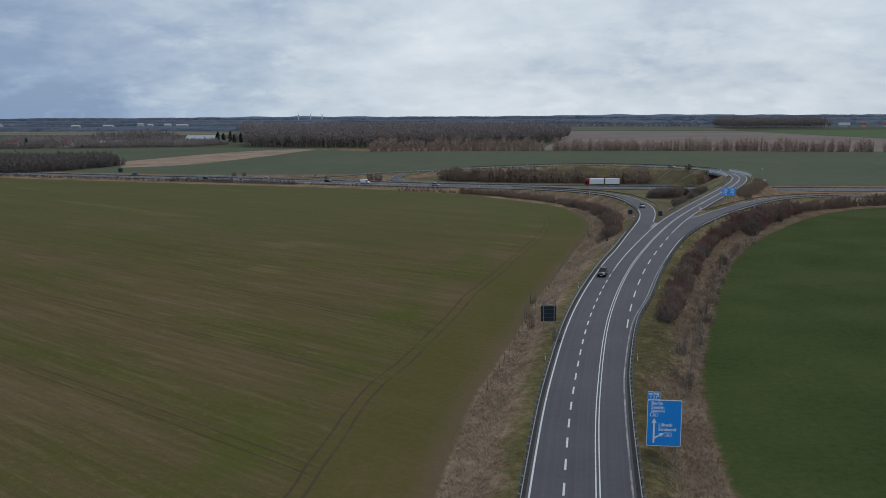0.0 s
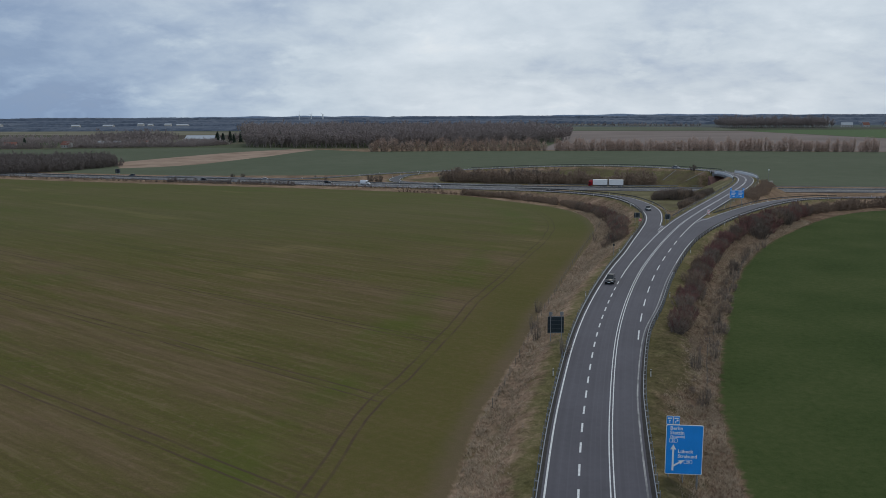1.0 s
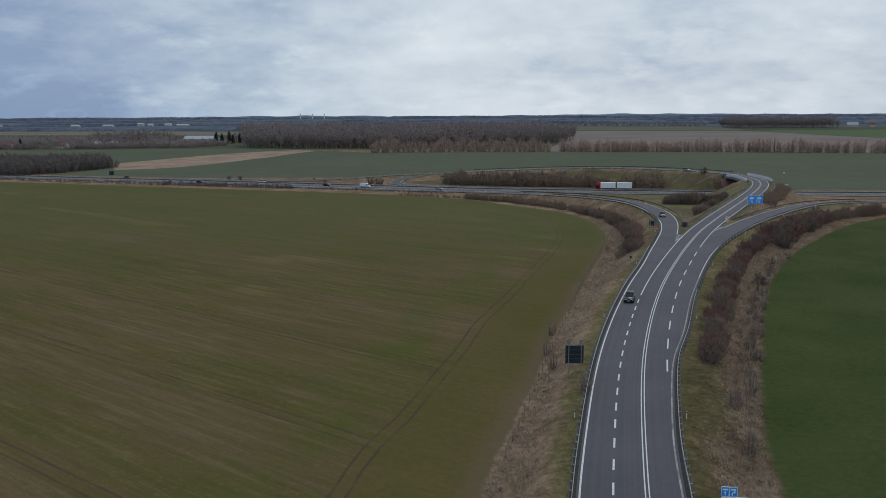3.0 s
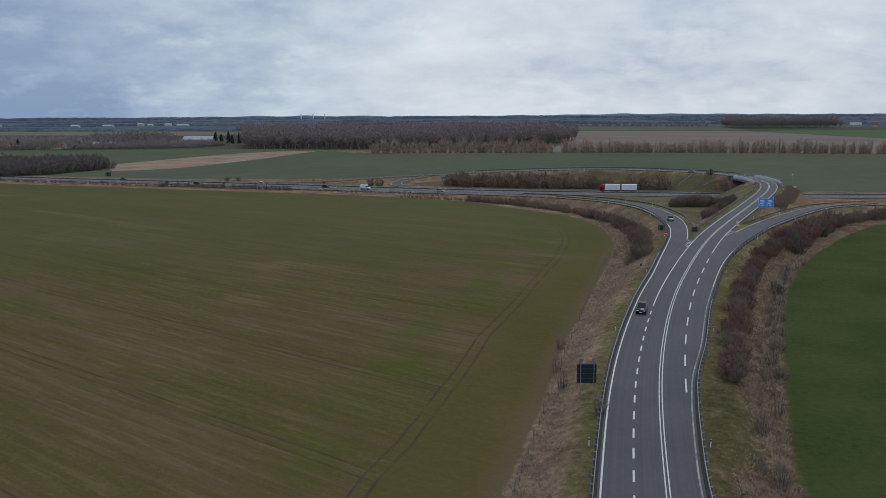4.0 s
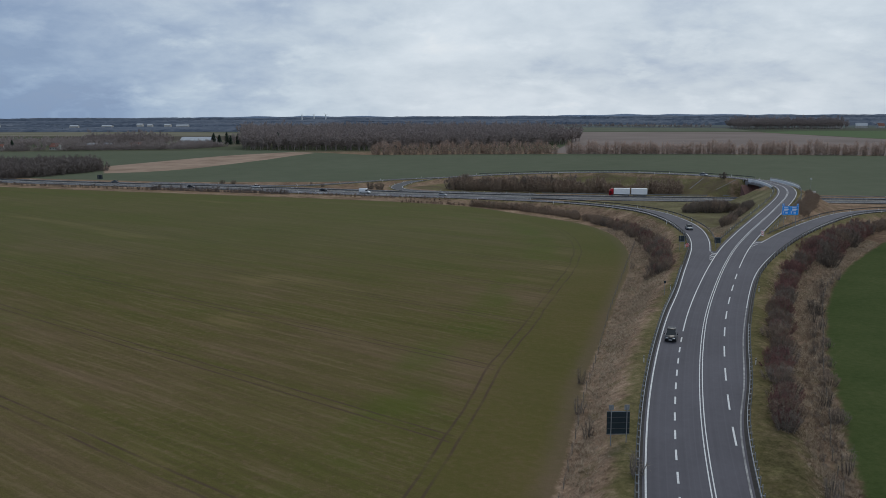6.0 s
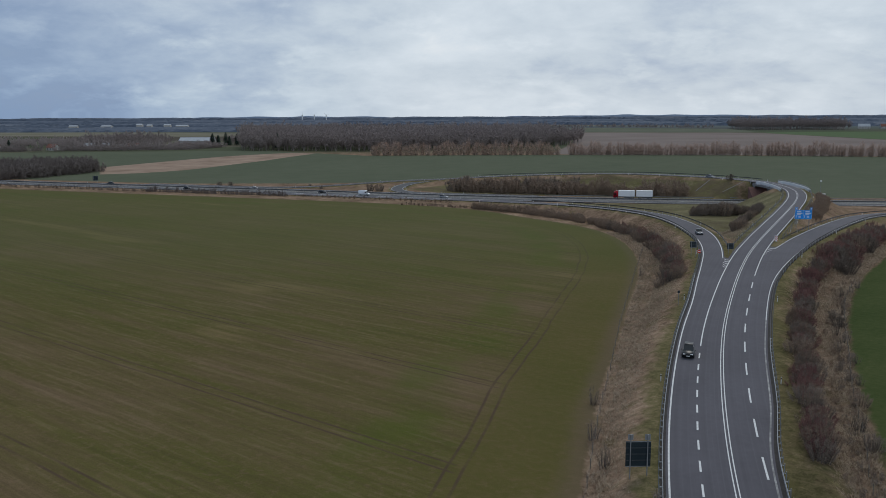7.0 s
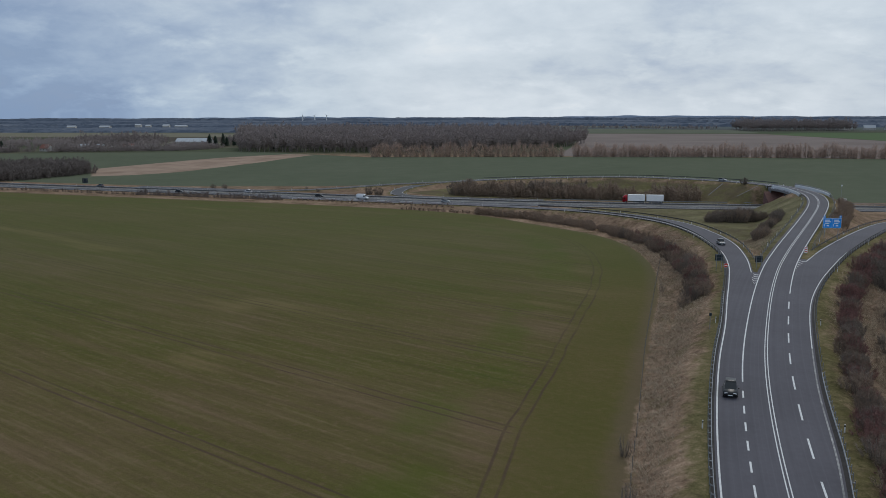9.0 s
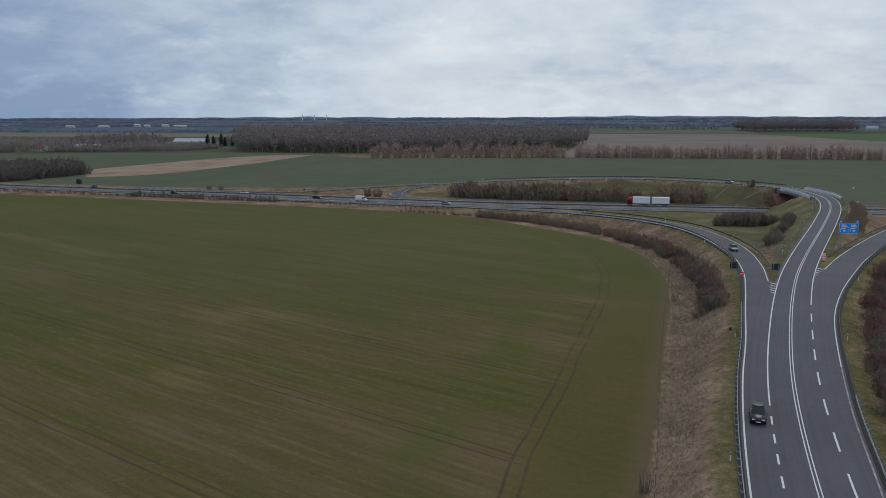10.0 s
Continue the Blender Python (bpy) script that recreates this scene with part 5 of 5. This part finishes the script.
    f = [[q[0], q[1], q[2]] for q in lf] + [[q[0], q[2], q[3]] for q in lf if len(q) == 4]
    return np.vstack([lv, tv]), np.array(f + [[i + len(lv) for i in t] for t in tf])


BELT = [tri_kind(s, h=3.4, rad=2.2, stems=14, twigs=800, tl=0.6, tw=0.036) for s in (41, 42, 43, 44)]


def thicket(points, name, label, mat, gap, width, size, spread=0.25):
    """A dense belt of shrubs far off, as one mesh."""
    ln = spline([(x, y, 0) for x, y in points], 1.0)
    n = int(length(ln) / gap)
    q = resample(ln, n)
    d = side(q, 1.0) - q
    o = np.array([RNG.uniform(-width, width) for _ in range(n)])
    xy = (q + d * o[:, None])[:, :2]
    z = ground_height(xy)
    ob = scatter(name, label, BELT, [(x, y, h - 0.15, size * RNG.uniform(1 - spread, 1 + spread), RNG.uniform(0.85, 1.15)) for (x, y), h in zip(xy, z)], "shrubs")
    ob.data.materials.append(mat)


# along the east slip road
hedge([(42.4, 139.5), (48.5, 155), (56, 174.5), (69, 204.5), (84, 235), (97, 255)], ["red", "brown", "red", "grey"], 1.6, 0.7, 0.92, 0.2)
hedge([(99, 256), (112.5, 275.5), (128.5, 297), (144, 318)], ["brown", "red", "grey", "grey"], 1.7, 2.2, 1.3)
thicket([(145, 319), (165, 333), (190, 346), (228, 362), (300, 372)], "hedgerow", "mixed bare shrubs along the slip road", TWIG_BROWN, 1.5, 2.2, 1.25, 0.35)
hedge([(62, 173), (68, 187), (81, 214), (95, 240)], ["thin", "thin", "grey", "thin"], 5.0, 1.5, 0.7)
for x, y in ((40.1, 124), (37.5, 112), (46.3, 133), (53.7, 153.9), (62.4, 173.5), (73.2, 196.2), (41.5, 127)):
    plant("thin", x, y, RNG.uniform(0.7, 1.1))
thicket([(45, 137), (52, 152), (60, 170), (73, 200), (88, 229), (101, 250)], "undergrowth", "low brown undergrowth below the hedge", TWIG_BROWN, 1.3, 2.0, 0.26, 0.4)
thicket([(36.5, 110), (40, 121), (47, 139), (56, 160), (68, 187)], "undergrowth", "low tangled undergrowth by the field fence", TWIG_GREY, 1.6, 1.4, 0.24, 0.4)
plant("grey", 52.5, 148, 0.6)
plant("brown", 58.5, 163, 0.7)
# along the west slip road
hedge([(53.6, 237), (58, 250), (62, 264), (66, 292), (67.2, 318), (64, 342)], ["brown", "brown", "grey", "red"], 1.35, 1.9, 0.92, 0.2)
thicket([(64, 341), (57.5, 366), (49, 384), (37, 404), (22, 420)], "hedgerow", "low brown hedge along the crop field", TWIG_BROWN, 0.75, 2.2, 0.85)
thicket([(22, 420), (8, 430), (-10, 439)], "hedgerow", "low brown scrub by the crop field", TWIG_BROWN, 1.6, 1.2, 0.5)
for x, y in ((19.5, 143), (20.1, 152), (21.5, 128), (52, 255), (22.8, 165)):
    plant("thin", x, y, RNG.uniform(0.6, 1.0))
# inside the loop
thicket([(17, 506), (40, 497), (70, 487), (100, 478), (128, 470)], "thicket", "dense brown shrub belt inside the loop", TWIG_BROWN, 1.1, 3.4, 1.95, 0.4)
thicket([(15, 511), (35, 506), (58, 498), (80, 490)], "thicket", "tall grey shrub belt inside the loop", TWIG_GREY, 1.3, 3.4, 2.05, 0.35)
# wedge between the slip road and the main road
for k in range(24):
    u = (k + 0.5) / 24
    plant(["grey", "brown"][k % 2], 106 + 23 * u, 390.5 - 2 * u + RNG.uniform(-2.8, 2.8), 0.75 + 0.95 * math.sin(math.pi * u) ** 0.8)
hedge([(97, 315), (104, 329), (112, 345), (120, 358), (127, 372)], ["grey", "brown"], 1.9, 1.2, 0.9)
# on the bank by the bridge
thicket([(128, 330), (137, 347), (146, 362), (154, 379), (163, 397)], "hedgerow", "dense brown shrubs on the bridge bank", TWIG_BROWN, 0.9, 1.9, 0.72)
# beside the motorway
thicket([(-330, 588), (-260, 560), (-205, 536), (-150, 515)], "hedgerow", "low shrubs on the motorway verge", TWIG_GREY, 3.2, 1.4, 0.6)
thicket([(-150, 515), (-95, 494), (-70, 484)], "hedgerow", "low brown shrubs on the motorway verge", TWIG_THICKET, 1.5, 1.0, 0.75, 0.45)
thicket([(-62, 481), (-20, 464), (12, 448)], "hedgerow", "sparse low shrubs on the motorway verge", TWIG_BROWN, 2.6, 1.2, 0.5)
for x, y, s in ((-30, 511, 1.35), (-24.5, 508.5, 1.3), (-120, 552, 0.8), (-113, 549, 0.9), (-58, 527, 0.6), (-66, 541, 0.5), (150, 468, 1.1), (172, 462, 1.2), (178, 466, 0.9)):
    plant("grey", x, y, s)

# ---- row of pollards across the far field ----
for x0, x1, gap in ((-44, 26, 4.4), (30, 116, 4.0), (126, 264, 3.4), (268, 374, 3.4), (380, 394, 3.5), (402, 480, 3.6)):
    x = x0
    while x < x1:
        y = np.interp(x, [-60, 120, 250, 400, 520], [794, 787, 769, 724, 690]) + RNG.uniform(-1.5, 1.5)
        plant("pole", x, y, RNG.uniform(0.85, 1.12))
        x += gap * RNG.uniform(0.75, 1.3)


# ---- woods: too many trees to count ----
def area(poly, gap, jitter=0.5):
    """Scattered places inside an outline."""
    p = np.array(poly, float)
    xs, ys = np.arange(p[:, 0].min(), p[:, 0].max(), gap), np.arange(p[:, 1].min(), p[:, 1].max(), gap)
    g = np.stack(np.meshgrid(xs, ys), -1).reshape(-1, 2)
    g = g + np.array([[RNG.uniform(-jitter, jitter) * gap, RNG.uniform(-jitter, jitter) * gap] for _ in g])
    return g[inside(poly, g) > 0]


WOODS = [tri_kind(s, h=17, rad=4.8, stems=9, twigs=330, tl=2.3, tw=0.19, trunk=4.0, trunk_r=0.3) for s in (21, 22, 23)]
SCRUB = [tri_kind(s, h=5.4, rad=3.4, stems=10, twigs=330, tl=1.2, tw=0.085) for s in (24, 25, 26)]


def canopy(label, poly, step, tall):
    """Crowns of a far wood grown together, as one uneven roof of treetops."""
    p = np.array(poly, float)
    xs, ys = np.arange(p[:, 0].min() - step, p[:, 0].max() + step, step), np.arange(p[:, 1].min() - step, p[:, 1].max() + step, step)
    gx, gy = np.meshgrid(xs, ys)
    rs = np.random.RandomState(int(p[:, 1].sum()) % 9999)
    xy = np.stack([gx.ravel(), gy.ravel()], 1) + rs.uniform(-0.35, 0.35, (gx.size, 2)) * step
    d = inside(poly, xy)
    roll = np.sin(xy[:, 0] / 61 + np.sin(xy[:, 1] / 47) * 1.7) * np.sin(xy[:, 1] / 83 + xy[:, 0] / 190)
    crown = tall * (0.72 + 0.16 * roll + rs.uniform(-0.16, 0.2, len(xy)))
    # clearings, and an edge that drops to the ground
    open_land = np.sin(xy[:, 0] / 143 + 2) + np.sin(xy[:, 1] / 39 + xy[:, 0] / 310) > 1.15
    z = ground_height(xy) + np.where(open_land, -1.5, crown * np.clip(d / step, 0, 1)) - np.where(d < 0, 3.0, 0)
    nx = len(xs)
    i = (np.arange(len(ys) - 1)[:, None] * nx + np.arange(nx - 1)).ravel()
    quads = np.stack([i, i + 1, i + nx + 1, i + nx], 1)
    quads = quads[(d[quads] > -1.5 * step).all(1)]
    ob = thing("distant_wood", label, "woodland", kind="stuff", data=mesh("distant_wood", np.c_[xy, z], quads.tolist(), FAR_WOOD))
    return ob


def wood(name, label, kinds, mat, poly, gap, lo=0.8, hi=1.2, z=None):
    g = area(poly, gap)
    zs = ground_height(g) if z is None else np.full(len(g), z)
    ob = scatter(name, label, kinds, [(x, y, h - 0.2, RNG.uniform(lo, hi), RNG.uniform(0.85, 1.2)) for (x, y), h in zip(g, zs)])
    ob.data.materials.append(mat)
    return ob


wood("wood", "bare deciduous wood beyond the green field", WOODS, TWIG_DARK, [(-182, 900), (-140, 886), (-50, 868), (40, 892), (120, 945), (168, 1020), (200, 1130), (100, 1150), (-120, 1110), (-205, 1010)], 7.2, 0.8, 1.22)
wood("thicket", "dense brown thicket beside the motorway", SCRUB, TWIG_THICKET, [(-286, 590), (-256, 612), (-229, 660), (-258, 712), (-330, 720), (-480, 700), (-420, 660)], 4.2, 1.3, 1.85)
wood("village_trees", "bare garden trees round the village houses", WOODS, TWIG_DARK, [(-660, 930), (-450, 955), (-330, 968), (-292, 985), (-300, 1090), (-420, 1080), (-760, 1010)], 8.0, 0.42, 0.66)
wood("village_trees", "taller bare trees behind the village houses", WOODS, TWIG_DARK, [(-385, 1000), (-318, 985), (-300, 1080), (-375, 1090)], 8.0, 0.7, 0.95)
wood("hedgerow_trees", "bare hedgerow trees by the village", SCRUB, TWIG_DARK, [(-620, 898), (-385, 908), (-385, 924), (-620, 918)], 5.0, 0.8, 1.6)
wood("hedgerow_trees", "bare garden shrubs by the village", SCRUB, TWIG_DARK, [(-368, 908), (-240, 922), (-215, 985), (-250, 990), (-270, 940), (-368, 926)], 5.0, 0.9, 1.8)
wood("village_trees", "bare trees beside the village barn", WOODS, TWIG_DARK, [(-232, 1046), (-150, 1000), (-140, 1080), (-235, 1110)], 8.5, 0.45, 0.75)
wood("wood", "bare wood beyond the ploughed field", WOODS, TWIG_DARK, [(610, 1700), (800, 1670), (850, 1740), (840, 1860), (640, 1860)], 10.5, 1.0, 1.4)
wood("wood", "long bare hedgerow beyond the ploughed field", WOODS, TWIG_DARK, [(230, 1990), (600, 1830), (615, 1850), (240, 2020)], 8.0, 0.35, 0.6)
wood("wood", "bare river woodland in the distance", WOODS, TWIG_DARK, [(-260, 1310), (150, 1300), (220, 1480), (100, 1600), (-330, 1560)], 12.0, 0.8, 1.2)
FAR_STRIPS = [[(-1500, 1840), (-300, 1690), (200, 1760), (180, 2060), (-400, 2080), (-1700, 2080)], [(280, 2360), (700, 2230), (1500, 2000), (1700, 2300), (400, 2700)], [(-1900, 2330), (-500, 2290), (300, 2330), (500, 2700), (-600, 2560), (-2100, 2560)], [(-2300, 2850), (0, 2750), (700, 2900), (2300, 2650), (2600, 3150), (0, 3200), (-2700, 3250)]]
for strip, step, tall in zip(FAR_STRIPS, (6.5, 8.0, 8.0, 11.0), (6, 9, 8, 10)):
    canopy("bare woodland in the distance, haze in its colour", strip, step, tall)
canopy("wooded ridge on the horizon, haze in its colour", [(-2600, 3850), (2600, 3850), (2650, 4150), (-2650, 4150)], 13.0, 14)

# ---- conifers, houses and barns of the village ----
def conifer(x, y, h):
    r = np.random.RandomState(int(abs(x * 7) + y))
    v, f = [], []
    for k in range(900):
        t = r.uniform(0.08, 1) ** 0.8
        rad = (1 - t) ** 0.6 * h * 0.33 * (0.8 + 0.4 * r.rand()) + 0.3
        a = r.uniform(0, 6.283)
        p = np.array([0, 0, t * h])
        q = np.array([math.cos(a) * rad, math.sin(a) * rad, t * h - rad * 0.35])
        u = np.array([-math.sin(a), math.cos(a), 0.2]) * r.uniform(0.2, 0.4)
        o = len(v)
        v += [p * 0.7 + q * 0.3 - u, p * 0.7 + q * 0.3 + u, q]
        f.append([o, o + 1, o + 2])
    t = thing("conifer", "dark green spruce tree beside the village", "tree", "village conifers", at=(x, y, land(x, y)))
    part("trunk", tube((0, 0, -0.3), (0, 0, h * 0.9), 0.2, 0.04, 6), BARK, t)
    part("crown", mesh("crown", v, f, NEEDLES), NEEDLES, t, "dark needles")


for x, y, h in ((-241, 1030, 14), (-236, 1035, 12), (-228, 1038, 15), (-222, 1030, 11), (-207, 1045, 14), (-203, 1040, 15), (-190, 1050, 11), (-150, 925, 17), (-332, 1030, 11), (-338, 1035, 10), (-432, 950, 10), (-233, 1024, 12), (-215, 1036, 13), (-197, 1036, 12), (-184, 1042, 10), (-245, 1040, 11)):
    conifer(x, y, h)

ROOF_RED = plain("red_tile_roof", (0.20, 0.085, 0.06), 0.85, 0, 0.6, 0.25)
ROOF_GREY = plain("grey_sheet_roof", (0.40, 0.42, 0.44), 0.6, 0, 0.3, 0.15)
WALL_PALE = plain("pale_render", (0.46, 0.44, 0.41), 0.9, 0, 0.5, 0.12)


def house(x, y, L, W, eave, ridge, turn, roof, label, windows=3, z=None):
    t = thing("house", label, "house", "far houses", at=(x, y, land(x, y) if z is None else z), turn=turn)
    a, b = L / 2, W / 2
    v = [(-a, -b, -0.5), (a, -b, -0.5), (a, b, -0.5), (-a, b, -0.5), (-a, -b, eave), (a, -b, eave), (a, b, eave), (-a, b, eave), (-a, 0, ridge - 0.15), (a, 0, ridge - 0.15)]
    part("wall", mesh("wall", v, [[0, 1, 5, 4], [2, 3, 7, 6], [1, 2, 6, 9, 5], [3, 0, 4, 8, 7], [3, 2, 1, 0]], WALL_PALE), WALL_PALE, t, "pale rendered wall")
    o = 0.4
    e = eave - o * (ridge - eave) / b
    for s in (-1, 1):
        rv = [(-a - o, s * (b + o), e), (a + o, s * (b + o), e), (a + o, 0, ridge), (-a - o, 0, ridge), (-a - o, s * (b + o), e + 0.2), (a + o, s * (b + o), e + 0.2), (a + o, 0, ridge + 0.2), (-a - o, 0, ridge + 0.2)]
        part("roof", mesh("roof", rv, [[0, 1, 2, 3], [7, 6, 5, 4], [0, 4, 5, 1], [1, 5, 6, 2], [2, 6, 7, 3], [3, 7, 4, 0]], roof), roof, t)
    for k in range(windows):
        wx = -a + L * (k + 0.5) / windows
        part("window", box(wx - 0.5, wx + 0.5, -b - 0.03, -b + 0.05, 0.9, 2.1), GLASS, t)


house(-268, 1068, 40, 16, 4.5, 8.2, -4, ROOF_GREY, "long grey-roofed barn among bare trees", 6)
house(-192, 1075, 12, 9, 4, 7.5, 8, ROOF_GREY, "pale house behind spruce trees")
house(-378, 930, 10, 8, 3.0, 6.4, -20, ROOF_RED, "small red-roofed house in gardens")
house(-440, 935, 12, 8, 2.8, 5.8, 12, ROOF_RED, "red-roofed house in gardens")
house(-301, 942, 11, 8, 3.0, 6.4, 25, ROOF_RED, "red-roofed house with pale gable")
house(-330, 945, 10, 8, 3.0, 6.0, -30, ROOF_GREY, "grey-roofed house in gardens")
house(-348, 948, 9, 8, 3.0, 5.8, 10, ROOF_GREY, "grey-roofed house in gardens")
for x, y, L, W, r, label in ((905, 1800, 22, 10, ROOF_GREY, "white farm building on the far rise"), (940, 1790, 14, 9, ROOF_RED, "red-roofed farmhouse on the far rise"), (865, 1830, 26, 11, ROOF_GREY, "pale farm building on the far rise"), (985, 1780, 18, 10, ROOF_RED, "red-roofed barn on the far rise"), (1010, 1770, 12, 9, ROOF_GREY, "pale house on the far rise")):
    house(x, y, L, W, 4.5, 9.5, RNG.uniform(-20, 20), r, label, 4)
for x, y, L, ridge_z in ((-722, 2240, 14, 10.5), (-655, 2250, 16, 9.0), (-790, 2200, 26, 7.5), (-612, 2230, 30, 7.5), (-880, 2220, 20, 7.5), (-1090, 2260, 6, 9.5), (-700, 2250, 12, 8.5)):
    house(x, y, L, 14, ridge_z - 2.5, ridge_z, RNG.uniform(-8, 8), ROOF_GREY, "pale industrial hall in the distance", 6)


def turbine(x, y, h, spin):
    t = thing("wind_turbine", "white three-bladed wind turbine on the horizon", "wind turbine", "wind turbines", at=(x, y, -6))
    part("tower", tube((0, 0, 0), (0, 0, h), 2.6, 1.9, 12), WHITE, t)
    part("nacelle", box(-1.6, 1.6, -3.5, 3.5, h - 1.5, h + 1.8, 0.5), WHITE, t)
    for k in range(3):
        a = radians(spin + 120 * k)
        d = Vector((math.sin(a), 0, math.cos(a)))
        part("blade", tube(Vector((0, -3.8, h)) , Vector((0, -3.8, h)) + d * h * 0.5, 0.45, 0.1, 6), WHITE, t)


for x, sp in ((-540, 10), (-487, 40), (-435, 75)):
    turbine(x, 3850, 30, sp)


# ---- far ridges that close the view ----
def ridge(name, label, y, x0, x1, heights, depth):
    n = 160
    xs = np.linspace(x0, x1, n)
    hs = np.interp(xs, np.linspace(x0, x1, len(heights)), heights) + np.array([1.5 * math.sin(k * 0.9) + RNG.uniform(-1.2, 1.2) for k in range(n)])
    v = [(x, y, -12) for x in xs] + [(x, y + depth * 0.4, h) for x, h in zip(xs, hs)] + [(x, y + depth, -12) for x in xs]
    f = [[a * n + k, a * n + k + 1, (a + 1) * n + k + 1, (a + 1) * n + k] for a in range(2) for k in range(n - 1)]
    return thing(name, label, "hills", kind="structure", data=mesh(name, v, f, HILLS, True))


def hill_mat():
    k = Mat("haze_blue_hills")
    # the blue of aerial haze is painted into the hills' base colour
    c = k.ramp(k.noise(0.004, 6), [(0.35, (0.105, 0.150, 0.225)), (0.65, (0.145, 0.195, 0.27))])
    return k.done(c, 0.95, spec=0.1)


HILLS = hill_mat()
ridge("backdrop", "low wooded hills along the horizon, blue haze in their colour", 4250, -3000, 3000, [6, 6, 7, 8, 10, 13, 16, 12, 11, 13, 18, 17, 14, 12, 12, 10], 300)


# ---- dry grass on the verges ----
def tufts():
    rs = np.random.RandomState(3)
    n = 240000
    xy = np.stack([rs.uniform(-8, 135, n), 70 + 260 * rs.uniform(0, 1, n) ** 1.25], 1)
    keep = (inside(CROP, xy) < -0.3) & (inside(GREEN, xy) < -0.3)
    xy = xy[keep]
    g = np.full(len(xy), 99.0)
    for line, half in BANKS:
        g = np.minimum(g, nearest(line[::3], xy)[0] - half)
    keep = (g > 2.0 + 2.2 * rs.uniform(0, 1, len(xy))) & (g < 24)
    xy, g = xy[keep], g[keep]
    z = ground_height(xy)
    B = 8
    h = rs.uniform(0.2, 0.55, (len(xy), B)) * np.clip(g / 6, 0.45, 1)[:, None]
    a = rs.uniform(0, 6.283, (len(xy), B))
    lean = rs.uniform(0.5, 1.6, (len(xy), B))
    w = 0.026
    p = np.repeat(np.c_[xy, z - 0.03][:, None, :], B, 1) + np.concatenate([rs.normal(0, 0.16, (len(xy), B, 2)), np.zeros((len(xy), B, 1))], 2)
    tip = p + np.stack([np.cos(a) * lean * h, np.sin(a) * lean * h, h], 2)
    u = np.stack([-np.sin(a), np.cos(a), 0 * a], 2) * w
    v = np.stack([p - u, p + u, tip], 2).reshape(-1, 3)
    f = np.arange(len(v)).reshape(-1, 3)
    me = bpy.data.meshes.new("dry_grass")
    me.vertices.add(len(v))
    me.vertices.foreach_set("co", v.ravel())
    me.loops.add(f.size)
    me.loops.foreach_set("vertex_index", f.ravel().astype(np.int32))
    me.polygons.add(len(f))
    me.polygons.foreach_set("loop_start", np.arange(0, f.size, 3, dtype=np.int32))
    me.update(calc_edges=True)
    k = Mat("dry_grass_blades")
    n1 = k.maths("ADD", k.maths("MULTIPLY", k.noise(0.12, 4), 0.6), k.maths("MULTIPLY", k.noise(2.0, 3), 0.4))
    me.materials.append(k.done(k.ramp(n1, [(0.34, (0.27, 0.205, 0.14)), (0.5, (0.38, 0.295, 0.205)), (0.66, (0.52, 0.41, 0.295))]), 0.9, spec=0.15))
    thing("dry_grass", "pale dry grass tufts on the road banks", "grass", kind="stuff", data=me)


tufts()
